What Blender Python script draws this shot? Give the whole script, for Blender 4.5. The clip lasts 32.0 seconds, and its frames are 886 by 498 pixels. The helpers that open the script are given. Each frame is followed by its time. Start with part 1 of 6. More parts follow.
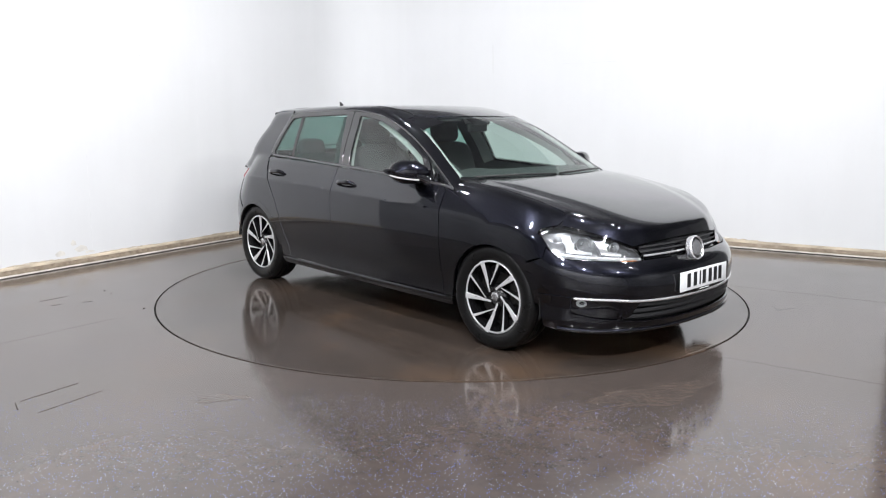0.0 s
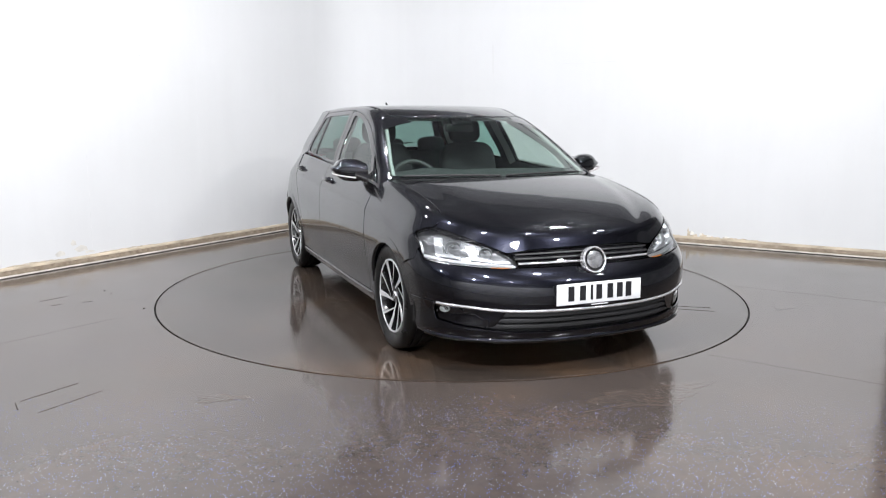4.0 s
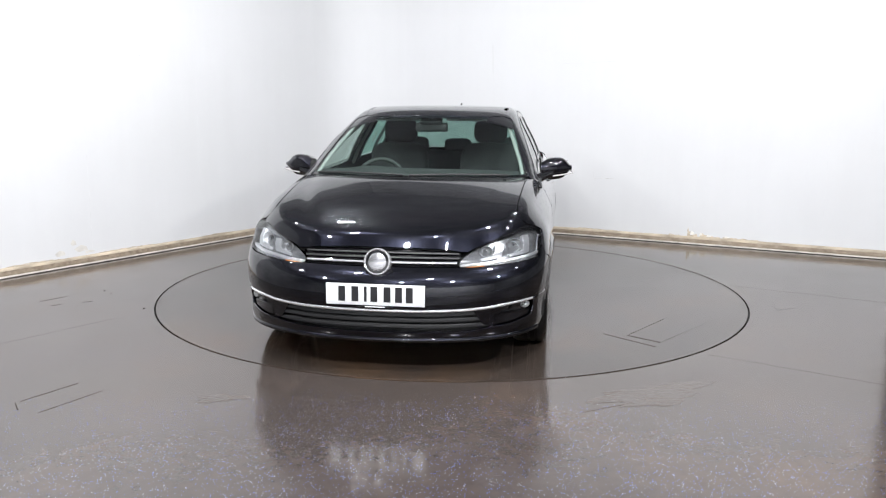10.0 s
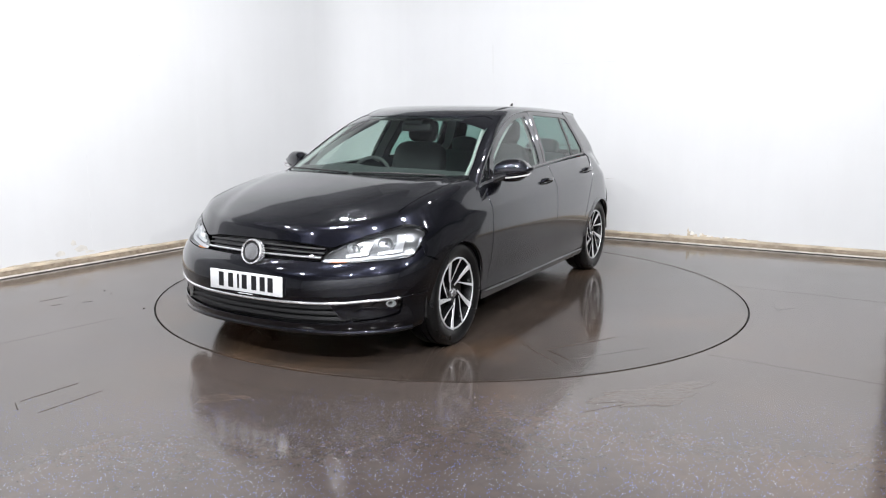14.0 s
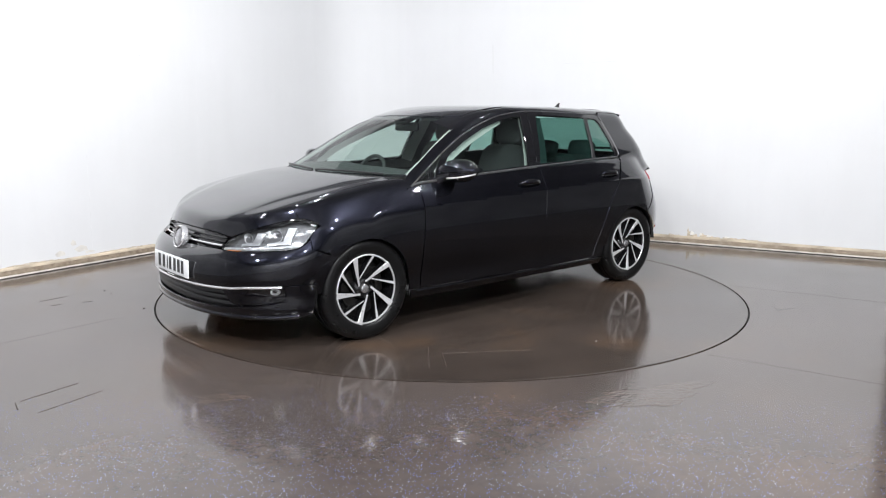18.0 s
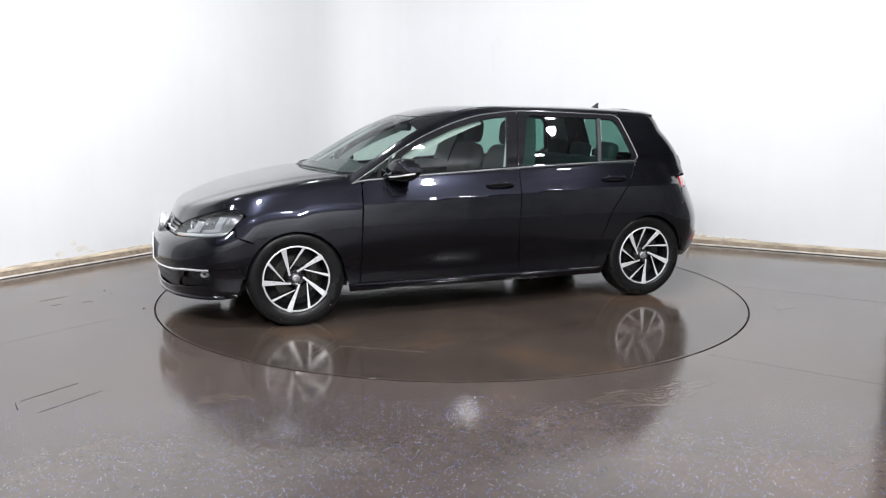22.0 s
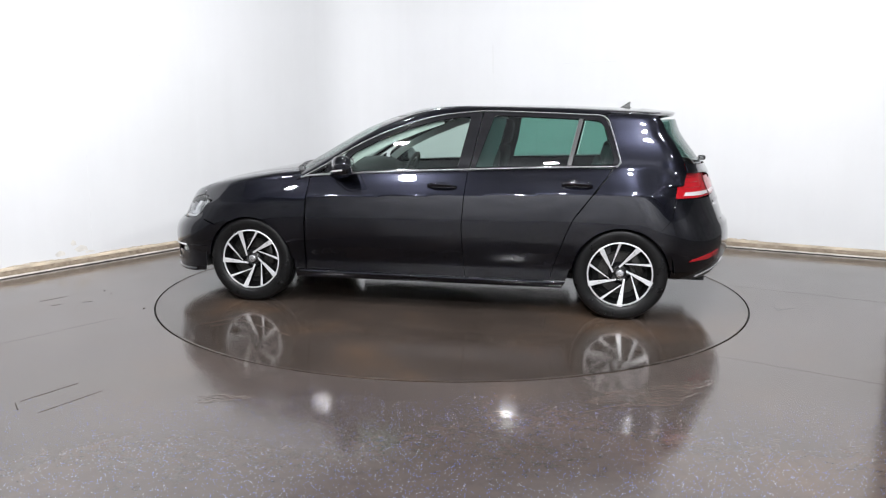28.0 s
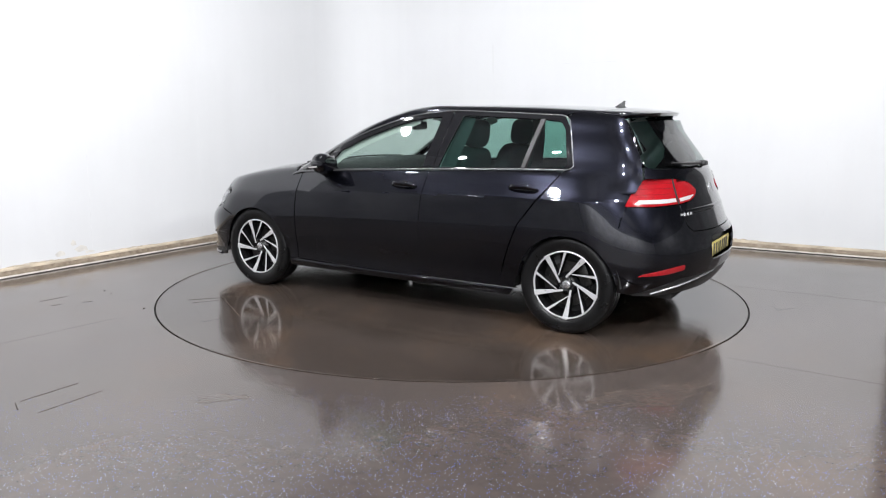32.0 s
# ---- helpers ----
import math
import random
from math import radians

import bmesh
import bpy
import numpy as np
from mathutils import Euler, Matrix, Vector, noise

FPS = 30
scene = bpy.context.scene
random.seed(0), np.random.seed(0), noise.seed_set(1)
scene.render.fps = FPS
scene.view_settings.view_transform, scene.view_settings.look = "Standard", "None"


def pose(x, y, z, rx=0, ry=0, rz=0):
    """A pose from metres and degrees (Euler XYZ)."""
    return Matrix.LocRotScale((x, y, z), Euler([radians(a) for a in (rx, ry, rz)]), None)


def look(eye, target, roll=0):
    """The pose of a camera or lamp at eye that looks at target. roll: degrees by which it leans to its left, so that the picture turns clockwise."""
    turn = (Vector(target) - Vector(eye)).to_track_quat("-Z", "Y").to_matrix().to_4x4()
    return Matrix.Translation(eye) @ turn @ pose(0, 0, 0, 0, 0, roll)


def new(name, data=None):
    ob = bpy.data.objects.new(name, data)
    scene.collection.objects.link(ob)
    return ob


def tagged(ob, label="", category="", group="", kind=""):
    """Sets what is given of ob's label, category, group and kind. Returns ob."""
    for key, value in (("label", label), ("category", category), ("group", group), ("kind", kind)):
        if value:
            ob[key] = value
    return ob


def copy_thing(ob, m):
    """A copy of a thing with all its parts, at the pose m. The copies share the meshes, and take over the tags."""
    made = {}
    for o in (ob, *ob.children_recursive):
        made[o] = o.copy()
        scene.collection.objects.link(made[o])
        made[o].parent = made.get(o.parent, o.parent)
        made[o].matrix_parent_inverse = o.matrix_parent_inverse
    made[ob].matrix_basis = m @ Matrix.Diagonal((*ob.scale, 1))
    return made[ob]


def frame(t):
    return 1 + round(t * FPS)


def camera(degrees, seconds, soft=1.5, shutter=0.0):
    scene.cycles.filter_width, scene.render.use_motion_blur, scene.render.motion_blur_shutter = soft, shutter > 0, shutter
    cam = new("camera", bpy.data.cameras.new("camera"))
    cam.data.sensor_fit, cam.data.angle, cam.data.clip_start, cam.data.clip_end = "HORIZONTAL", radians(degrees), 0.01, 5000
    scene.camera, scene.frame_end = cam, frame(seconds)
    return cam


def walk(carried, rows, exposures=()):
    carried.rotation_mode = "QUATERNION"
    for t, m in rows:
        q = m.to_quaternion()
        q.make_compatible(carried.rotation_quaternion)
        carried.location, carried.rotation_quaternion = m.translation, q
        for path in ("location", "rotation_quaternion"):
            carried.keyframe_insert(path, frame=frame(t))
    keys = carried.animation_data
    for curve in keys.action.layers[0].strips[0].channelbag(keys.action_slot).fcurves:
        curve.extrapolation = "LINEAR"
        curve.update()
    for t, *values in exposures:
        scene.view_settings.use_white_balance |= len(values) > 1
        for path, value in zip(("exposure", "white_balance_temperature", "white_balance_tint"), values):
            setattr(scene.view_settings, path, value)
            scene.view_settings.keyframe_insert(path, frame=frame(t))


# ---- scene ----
# One still camera, on a stand in front of the turntable.
EYE = (0.0, -6.0626, 1.3796)
TILT, TURN = -10.037, 0.6137
CAM_POSE = look(EYE, (EYE[0] - math.sin(radians(TURN)) * math.cos(radians(TILT)),
                      EYE[1] + math.cos(radians(TURN)) * math.cos(radians(TILT)),
                      EYE[2] + math.sin(radians(TILT))), 0.275)
cam = camera(59.423, 32.0, soft=1.15)
walk(cam, [(0.0, CAM_POSE), (32.0, CAM_POSE)], exposures=[(0.0, -0.10), (32.0, -0.10)])

# The turntable's turn: heading of the car against the camera, degrees at the start and per second.
TURN_START, TURN_RATE = -43.928, 5.1493
CAR_FORWARD, CAR_LEFT = 0.0326, -0.1004


def heading(t):
    return TURN_START + TURN_RATE * t


def car_pose(t):
    a = radians(-90 - heading(t))
    x = math.cos(a) * CAR_FORWARD - math.sin(a) * CAR_LEFT
    y = math.sin(a) * CAR_FORWARD + math.cos(a) * CAR_LEFT
    return Matrix.Translation((x, y, 0.0)) @ Matrix.Rotation(a, 4, "Z")


def disc_pose(t):
    return Matrix.Rotation(radians(-90 - heading(t)), 4, "Z")


# Light: a closed studio lit by flood lamps under a dark ceiling, plus added hall fill.
world = bpy.data.worlds.new("studio_air")
scene.world = world
world.use_nodes = True
world.node_tree.nodes["Background"].inputs[0].default_value = (0.5, 0.55, 0.6, 1)
world.node_tree.nodes["Background"].inputs[1].default_value = 0.02

LAMP_SPOTS = [  # place, aim, watts
    ((-1.5, -2.4, 3.6), (-1.9, 1.0, 0.3), 80), ((1.5, -2.4, 3.6), (1.8, 1.0, 0.3), 74),
    ((-2.9, -0.9, 3.6), (-3.0, 0.8, 0.5), 24), ((2.8, -1.3, 3.6), (3.0, 1.0, 0.3), 25),
    ((-3.3, -2.2, 3.6), (-3.2, 0.6, 0.5), 18), ((3.5, -2.4, 3.6), (3.4, 0.8, 0.2), 21),
    ((-1.1, -5.9, 3.6), (-1.2, 1.2, 0.6), 130), ((1.2, -5.9, 3.6), (1.0, 1.2, 0.6), 124),
    ((-3.6, -4.4, 3.6), (-2.2, 1.2, 0.6), 76), ((3.6, -4.4, 3.6), (-1.6, 2.4, 0.7), 108),
    ((0.0, -4.0, 3.6), (0.0, 0.6, 0.2), 58),
    ((-1.3, 0.3, 3.6), (-1.4, 1.4, 0.0), 22), ((1.7, 0.2, 3.6), (1.9, 1.4, 0.0), 18)]
# added unseen fill lamps, to brighten the hall walls mirrored in the car
HALL_FILL_SPOTS = [((-3.2, -7.2, 3.6), (-3.4, -9.6, 1.0), 300), ((0.0, -7.4, 3.6), (0.0, -9.6, 1.0), 220), ((3.2, -7.2, 3.6), (3.4, -9.6, 1.0), 300),
              ((6.0, -5.0, 3.6), (8.2, -5.6, 1.0), 150)]


def flood_lamp(place, aim, watts):
    data = bpy.data.lights.new("flood_light", "AREA")
    data.shape, data.size, data.size_y, data.energy = "ELLIPSE", 0.20, 0.13, watts
    data.color = (0.968, 0.977, 1.0)
    ob = new("flood_light", data)
    ob.matrix_world = look(place, aim)
    return ob


for spot in LAMP_SPOTS + HALL_FILL_SPOTS:
    flood_lamp(*spot)


# ---- materials ----
def material(name):
    m = bpy.data.materials.new(name)
    m.use_nodes = True
    nt = m.node_tree
    return m, nt, nt.nodes["Principled BSDF"]


def node(nt, kind, **values):
    n = nt.nodes.new(kind)
    for key, v in values.items():
        n.inputs[key.replace("_", " ")].default_value = v
    return n


def coords(nt, scale=1.0):
    tc = nt.nodes.new("ShaderNodeTexCoord")
    mp = nt.nodes.new("ShaderNodeMapping")
    mp.inputs["Scale"].default_value = (scale, scale, scale) if not hasattr(scale, "__len__") else scale
    nt.links.new(tc.outputs["Object"], mp.inputs["Vector"])
    return mp.outputs["Vector"]


def noise_tex(nt, vec, scale, detail=4, rough=0.55):
    n = node(nt, "ShaderNodeTexNoise", Scale=scale, Detail=detail, Roughness=rough)
    nt.links.new(vec, n.inputs["Vector"])
    return n.outputs["Fac"]


def ramp(nt, fac, stops):
    r = nt.nodes.new("ShaderNodeValToRGB")
    e = r.color_ramp.elements
    while len(e) < len(stops):
        e.new(0.5)
    for el, (pos, col) in zip(e, stops):
        el.position = pos
        el.color = (*col, 1) if hasattr(col, "__len__") else (col, col, col, 1)
    nt.links.new(fac, r.inputs["Fac"])
    return r.outputs["Color"]


def bump(nt, fac, bsdf, strength=0.2, distance=0.002):
    b = node(nt, "ShaderNodeBump", Strength=strength, Distance=distance)
    nt.links.new(fac, b.inputs["Height"])
    nt.links.new(b.outputs["Normal"], bsdf.inputs["Normal"])
    return b


def simple(name, color, rough=0.5, metal=0.0, coat=0.0, grain=0.0, grain_scale=60.0, relief=0.0):
    m, nt, b = material(name)
    b.inputs["Base Color"].default_value = (*color, 1)
    b.inputs["Roughness"].default_value = rough
    b.inputs["Metallic"].default_value = metal
    b.inputs["Coat Weight"].default_value = coat
    b.inputs["Coat Roughness"].default_value = 0.02
    if grain or relief:
        v = coords(nt)
        f = noise_tex(nt, v, grain_scale)
        if grain:
            lo = tuple(c * (1 - grain) for c in color)
            hi = tuple(min(1, c * (1 + grain)) for c in color)
            nt.links.new(ramp(nt, f, [(0.3, lo), (0.7, hi)]), b.inputs["Base Color"])
            nt.links.new(ramp(nt, noise_tex(nt, v, grain_scale * 0.15), [(0.3, max(0.02, rough * 0.8)), (0.7, min(1, rough * 1.2))]), b.inputs["Roughness"])
        if relief:
            bump(nt, f, b, relief)
    return m


def mix_color(nt, fac, a, b):
    n = nt.nodes.new("ShaderNodeMix")
    n.data_type = "RGBA"
    for sock, val in ((n.inputs[0], fac), (n.inputs[6], a), (n.inputs[7], b)):
        if hasattr(val, "default_value") or hasattr(val, "is_linked"):
            nt.links.new(val, sock)
        else:
            sock.default_value = val if isinstance(val, float) else (*val, 1)
    return n.outputs[2]


def math_node(nt, op, a, b=None):
    n = nt.nodes.new("ShaderNodeMath")
    n.operation = op
    for sock, val in ((n.inputs[0], a), (n.inputs[1], b)):
        if val is None:
            continue
        if isinstance(val, (int, float)):
            sock.default_value = val
        else:
            nt.links.new(val, sock)
    return n.outputs[0]


def paint_material():
    m, nt, b = material("black_pearl_paint")
    v = coords(nt)
    flake = noise_tex(nt, v, 900, 2)
    col = ramp(nt, flake, [(0.35, (0.0042, 0.0046, 0.0078)), (0.75, (0.0106, 0.0114, 0.0185))])
    nt.links.new(col, b.inputs["Base Color"])
    b.inputs["Roughness"].default_value = 0.26
    b.inputs["Metallic"].default_value = 0.9
    b.inputs["Specular IOR Level"].default_value = 0.15
    b.inputs["Coat Weight"].default_value = 1.0
    b.inputs["Coat IOR"].default_value = 1.5
    nt.links.new(ramp(nt, noise_tex(nt, v, 3.0), [(0.35, 0.015), (0.75, 0.05)]), b.inputs["Coat Roughness"])
    peel = node(nt, "ShaderNodeBump", Strength=0.02, Distance=0.001)
    nt.links.new(noise_tex(nt, v, 220, 1), peel.inputs["Height"])
    nt.links.new(peel.outputs["Normal"], b.inputs["Coat Normal"])
    return m


def glass_material(name, tint):
    m, nt, b = material(name)
    nt.nodes.remove(b)
    out = nt.nodes["Material Output"]
    tr = nt.nodes.new("ShaderNodeBsdfTransparent")
    tr.inputs[0].default_value = (*tint, 1)
    gl = nt.nodes.new("ShaderNodeBsdfGlossy")
    gl.inputs["Roughness"].default_value = 0.01
    lw = node(nt, "ShaderNodeLayerWeight", Blend=0.5)
    edge = math_node(nt, "POWER", lw.outputs["Facing"], 5.0)
    refl = math_node(nt, "ADD", math_node(nt, "MULTIPLY", edge, 0.88), 0.08)
    mx = nt.nodes.new("ShaderNodeMixShader")
    nt.links.new(refl, mx.inputs[0])
    nt.links.new(tr.outputs[0], mx.inputs[1])
    nt.links.new(gl.outputs[0], mx.inputs[2])
    nt.links.new(mx.outputs[0], out.inputs["Surface"])
    return m


def floor_material(name, dry, rust, flecks):
    """Damp resin floor: brown wash at two scales, pale and blue flecks, puddles with sharp edges."""
    m, nt, b = material(name)
    v = coords(nt)
    big = noise_tex(nt, v, 0.8, 6, 0.62)
    base = ramp(nt, big, [(0.32, tuple(c * (0.82 if flecks else 0.58) for c in dry)), (0.52, dry), (0.70, rust)])
    fine = ramp(nt, noise_tex(nt, v, 14, 6, 0.7), [(0.30, (0.82, 0.83, 0.85)), (0.52, (1.0, 1.0, 1.0)), (0.72, (1.14, 1.08, 1.03))])
    mul = nt.nodes.new("ShaderNodeMix")
    mul.data_type, mul.blend_type = "RGBA", "MULTIPLY"
    mul.inputs[0].default_value = 1.0
    nt.links.new(base, mul.inputs[6])
    nt.links.new(fine, mul.inputs[7])
    base = mul.outputs[2]
    if flecks:
        fleck = nt.nodes.new("ShaderNodeTexVoronoi")
        fleck.inputs["Scale"].default_value = 120
        nt.links.new(v, fleck.inputs["Vector"])
        sep = nt.nodes.new("ShaderNodeSeparateColor")
        nt.links.new(fleck.outputs["Color"], sep.inputs[0])
        reach = math_node(nt, "MULTIPLY", sep.outputs[2], 0.23)
        dot = math_node(nt, "LESS_THAN", fleck.outputs["Distance"], reach)
        thick = ramp(nt, noise_tex(nt, v, 1.6, 4), [(0.3, 0.50), (0.65, 0.0)])
        some = math_node(nt, "GREATER_THAN", sep.outputs[0], thick)
        hue = ramp(nt, sep.outputs[1], [(0.0, (0.06, 0.10, 0.50)), (0.5, (0.15, 0.23, 0.72)), (0.68, (0.30, 0.37, 0.75)), (1.0, (0.72, 0.74, 0.80))])
        # fewer flecks towards the walls, painted in for the grazing reflection that hides them
        axes = nt.nodes.new("ShaderNodeSeparateXYZ")
        nt.links.new(v, axes.inputs[0])
        far_fade = nt.nodes.new("ShaderNodeMapRange")
        for key, val in (("From Min", -0.7), ("From Max", -2.3), ("To Min", 0.0), ("To Max", 1.0)):
            far_fade.inputs[key].default_value = val
        nt.links.new(math_node(nt, "ADD", axes.outputs[1], math_node(nt, "MULTIPLY", noise_tex(nt, v, 1.2, 3), 0.6)), far_fade.inputs["Value"])
        some = math_node(nt, "MULTIPLY", some, math_node(nt, "LESS_THAN", sep.outputs[2], far_fade.outputs["Result"]))
        reach_ok = math_node(nt, "MULTIPLY", dot, some)
        base = mix_color(nt, reach_ok, base, hue)
    nt.links.new(base, b.inputs["Base Color"])
    pud = noise_tex(nt, v, 1.25, 7, 0.66)
    nt.links.new(ramp(nt, pud, [(0.36, 0.07), (0.46, 0.10), (0.52, 0.14), (0.70, 0.18)]), b.inputs["Roughness"])
    b.inputs["IOR"].default_value = 1.68 if flecks else 1.72
    wet = ramp(nt, pud, [(0.40, 1.0), (0.50, 0.25)])
    ripple = math_node(nt, "MULTIPLY", noise_tex(nt, coords(nt, (1.0, 2.2, 1.0)), 26, 2), wet)
    f1 = math_node(nt, "MULTIPLY", noise_tex(nt, v, 85, 3), 0.38)
    f2 = math_node(nt, "ADD", math_node(nt, "ADD", f1, ripple), noise_tex(nt, v, 6, 3))
    bump(nt, f2, b, 0.06, 0.004)
    return m


def water_material():
    """A thin film of water over the brown floor, ruffled."""
    m, nt, b = material("shallow_water")
    v = coords(nt)
    nt.links.new(ramp(nt, noise_tex(nt, v, 5, 4), [(0.3, (0.074, 0.061, 0.055)), (0.7, (0.092, 0.072, 0.061))]), b.inputs["Base Color"])
    b.inputs["Roughness"].default_value = 0.07
    b.inputs["IOR"].default_value = 1.62
    waves = math_node(nt, "ADD", noise_tex(nt, coords(nt, (0.9, 1.3, 1.0)), 26, 3), math_node(nt, "MULTIPLY", noise_tex(nt, v, 60, 2), 0.35))
    bump(nt, waves, b, 0.32, 0.006)
    return m


def wall_material():
    m, nt, b = material("white_painted_wall")
    v = coords(nt)
    tone = ramp(nt, noise_tex(nt, v, 0.7, 5), [(0.3, (0.63, 0.635, 0.64)), (0.7, (0.67, 0.675, 0.685))])
    # broad roller strokes, faint and upright
    stroke = ramp(nt, noise_tex(nt, coords(nt, (3.2, 3.2, 0.25)), 2.0, 3), [(0.35, 0.985), (0.65, 1.0)])
    mul = nt.nodes.new("ShaderNodeMix")
    mul.data_type, mul.blend_type = "RGBA", "MULTIPLY"
    mul.inputs[0].default_value = 1.0
    nt.links.new(tone, mul.inputs[6])
    nt.links.new(stroke, mul.inputs[7])
    nt.links.new(mul.outputs[2], b.inputs["Base Color"])
    b.inputs["Roughness"].default_value = 0.7
    bump(nt, noise_tex(nt, v, 40, 4), b, 0.08, 0.002)
    return m


def skirting_material():
    m, nt, b = material("stained_skirting")
    v = coords(nt, (0.8, 8, 8))
    st = noise_tex(nt, v, 3.0, 6, 0.65)
    col = ramp(nt, st, [(0.25, (0.15, 0.112, 0.080)), (0.45, (0.27, 0.212, 0.155)), (0.6, (0.35, 0.285, 0.215)), (0.8, (0.46, 0.40, 0.33))])
    nt.links.new(col, b.inputs["Base Color"])
    b.inputs["Roughness"].default_value = 0.6
    bump(nt, st, b, 0.2, 0.003)
    return m


PAINT = paint_material()
GLASS = glass_material("tinted_glass", (0.73, 0.835, 0.79))
REAR_GLASS = glass_material("dark_tinted_glass", (0.36, 0.58, 0.52))
TAIL_GLASS = glass_material("privacy_glass", (0.29, 0.43, 0.395))
CLEAR = glass_material("clear_lens", (0.93, 0.94, 0.95))
FLOOR = floor_material("wet_speckled_floor", (0.080, 0.065, 0.058), (0.106, 0.078, 0.062), True)
DISC = floor_material("wet_brown_turntable", (0.054, 0.042, 0.035), (0.102, 0.064, 0.040), False)
WATER = water_material()
GROOVE = simple("dirty_groove", (0.045, 0.032, 0.024), 0.5, grain=0.4, grain_scale=30)
CRACK = simple("grey_wall_crack", (0.58, 0.58, 0.57), 0.8, grain=0.2, grain_scale=40)
JOINT = simple("filled_board_joint", (0.645, 0.65, 0.655), 0.7, grain=0.05, grain_scale=20)
BARE = simple("bare_brown_plaster", (0.52, 0.45, 0.35), 0.9, grain=0.35, grain_scale=25, relief=0.3)
STAIN = simple("faint_wall_stain", (0.62, 0.60, 0.56), 0.85, grain=0.12, grain_scale=18)
FLAKE = simple("lifted_paint_flake", (0.78, 0.76, 0.71), 0.8, grain=0.08, grain_scale=40)
WALL = wall_material()
SKIRT = skirting_material()
SKIRT_EDGE = simple("pale_edge_strip", (0.55, 0.51, 0.46), 0.5, grain=0.3, grain_scale=9)
SKIRT_TOP = simple("pale_skirting_top", (0.45, 0.38, 0.29), 0.6, grain=0.35, grain_scale=5, relief=0.2)
CEILING = simple("dark_ceiling", (0.25, 0.255, 0.28), 0.8, grain=0.2, grain_scale=2)
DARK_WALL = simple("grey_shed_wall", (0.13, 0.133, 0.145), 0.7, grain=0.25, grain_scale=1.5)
# unseen walls: sides toned darker than the south, to shape the flank reflections
SIDE_WALL = simple("unseen_side_wall", (0.30, 0.303, 0.315), 0.7, grain=0.25, grain_scale=1.5)
SHED_WALL = simple("unseen_south_wall", (0.60, 0.605, 0.62), 0.7, grain=0.2, grain_scale=1.5)
BAR_GREY = simple("grey_window_bar", (0.014, 0.014, 0.015), 0.4, grain=0.1)
SEAL = simple("black_seal_gap", (0.006, 0.006, 0.006), 0.7, grain=0.3)
RUBBER = simple("tyre_rubber", (0.0045, 0.0045, 0.0047), 0.32, grain=0.35, grain_scale=90, relief=0.15)
RUBBER.node_tree.nodes["Principled BSDF"].inputs["Specular IOR Level"].default_value = 0.25
TRIM = simple("black_plastic_trim", (0.018, 0.018, 0.019), 0.38, grain=0.2, grain_scale=300, relief=0.1)
GLOSS_BLACK = simple("gloss_black_trim", (0.006, 0.006, 0.007), 0.05, coat=0.6)
CHROME = simple("bright_chrome", (0.82, 0.82, 0.83), 0.12, 0.75)
SATIN = simple("satin_window_trim", (0.18, 0.18, 0.185), 0.34, 0.9)
ALLOY = simple("machined_alloy", (0.64, 0.64, 0.65), 0.32, 0.45, grain=0.08, grain_scale=200)
RIM_BLACK = simple("gloss_black_rim", (0.006, 0.006, 0.0065), 0.22, coat=0.3)
STEEL = simple("brake_steel", (0.05, 0.048, 0.046), 0.4, 0.9, grain=0.3)
PLATE = simple("plate_white", (0.78, 0.79, 0.80), 0.35, grain=0.04)
PLATE_YELLOW = simple("plate_yellow", (0.76, 0.64, 0.22), 0.35, grain=0.06)
PLATE_INK = simple("plate_black", (0.012, 0.012, 0.014), 0.4)
RED_LENS = simple("red_lamp_lens", (0.29, 0.006, 0.010), 0.1, coat=1.0, grain=0.25, grain_scale=120)
WHITE_LENS = simple("white_lamp_lens", (0.44, 0.42, 0.42), 0.12, coat=1.0, grain=0.1, grain_scale=120)
DARK_RED = simple("dark_red_lens", (0.12, 0.004, 0.006), 0.1, coat=1.0)
LAMP_SILVER = simple("lamp_reflector", (0.58, 0.59, 0.60), 0.28, 0.8)
BADGE_SILVER = simple("badge_silver", (0.50, 0.50, 0.51), 0.2, 0.85)
LAMP_GREY = simple("lamp_inner_grey", (0.25, 0.255, 0.26), 0.22, 0.72)
AMBER = simple("amber_marker", (0.55, 0.20, 0.05), 0.25, coat=0.6)
FABRIC = simple("charcoal_seat_cloth", (0.050, 0.051, 0.054), 0.9, grain=0.4, grain_scale=160, relief=0.2)
DASH = simple("soft_dashboard_black", (0.055, 0.057, 0.058), 0.6, grain=0.25, grain_scale=250, relief=0.15)
LINER = simple("pale_grey_headliner", (0.40, 0.41, 0.40), 0.9, grain=0.1, grain_scale=100)
UNDER = simple("underbody_black", (0.012, 0.012, 0.012), 0.85, grain=0.4, grain_scale=20)


# ---- helpers for meshes ----
def mesh_ob(name, verts, faces, mat, parent=None, label="", smooth=False):
    me = bpy.data.meshes.new(name)
    me.from_pydata([tuple(v) for v in verts], [], faces)
    me.materials.append(mat)
    if smooth:
        me.polygons.foreach_set("use_smooth", [True] * len(me.polygons))
    me.update()
    ob = new(name, me)
    ob.parent = parent
    if label:
        tagged(ob, label)
    return ob


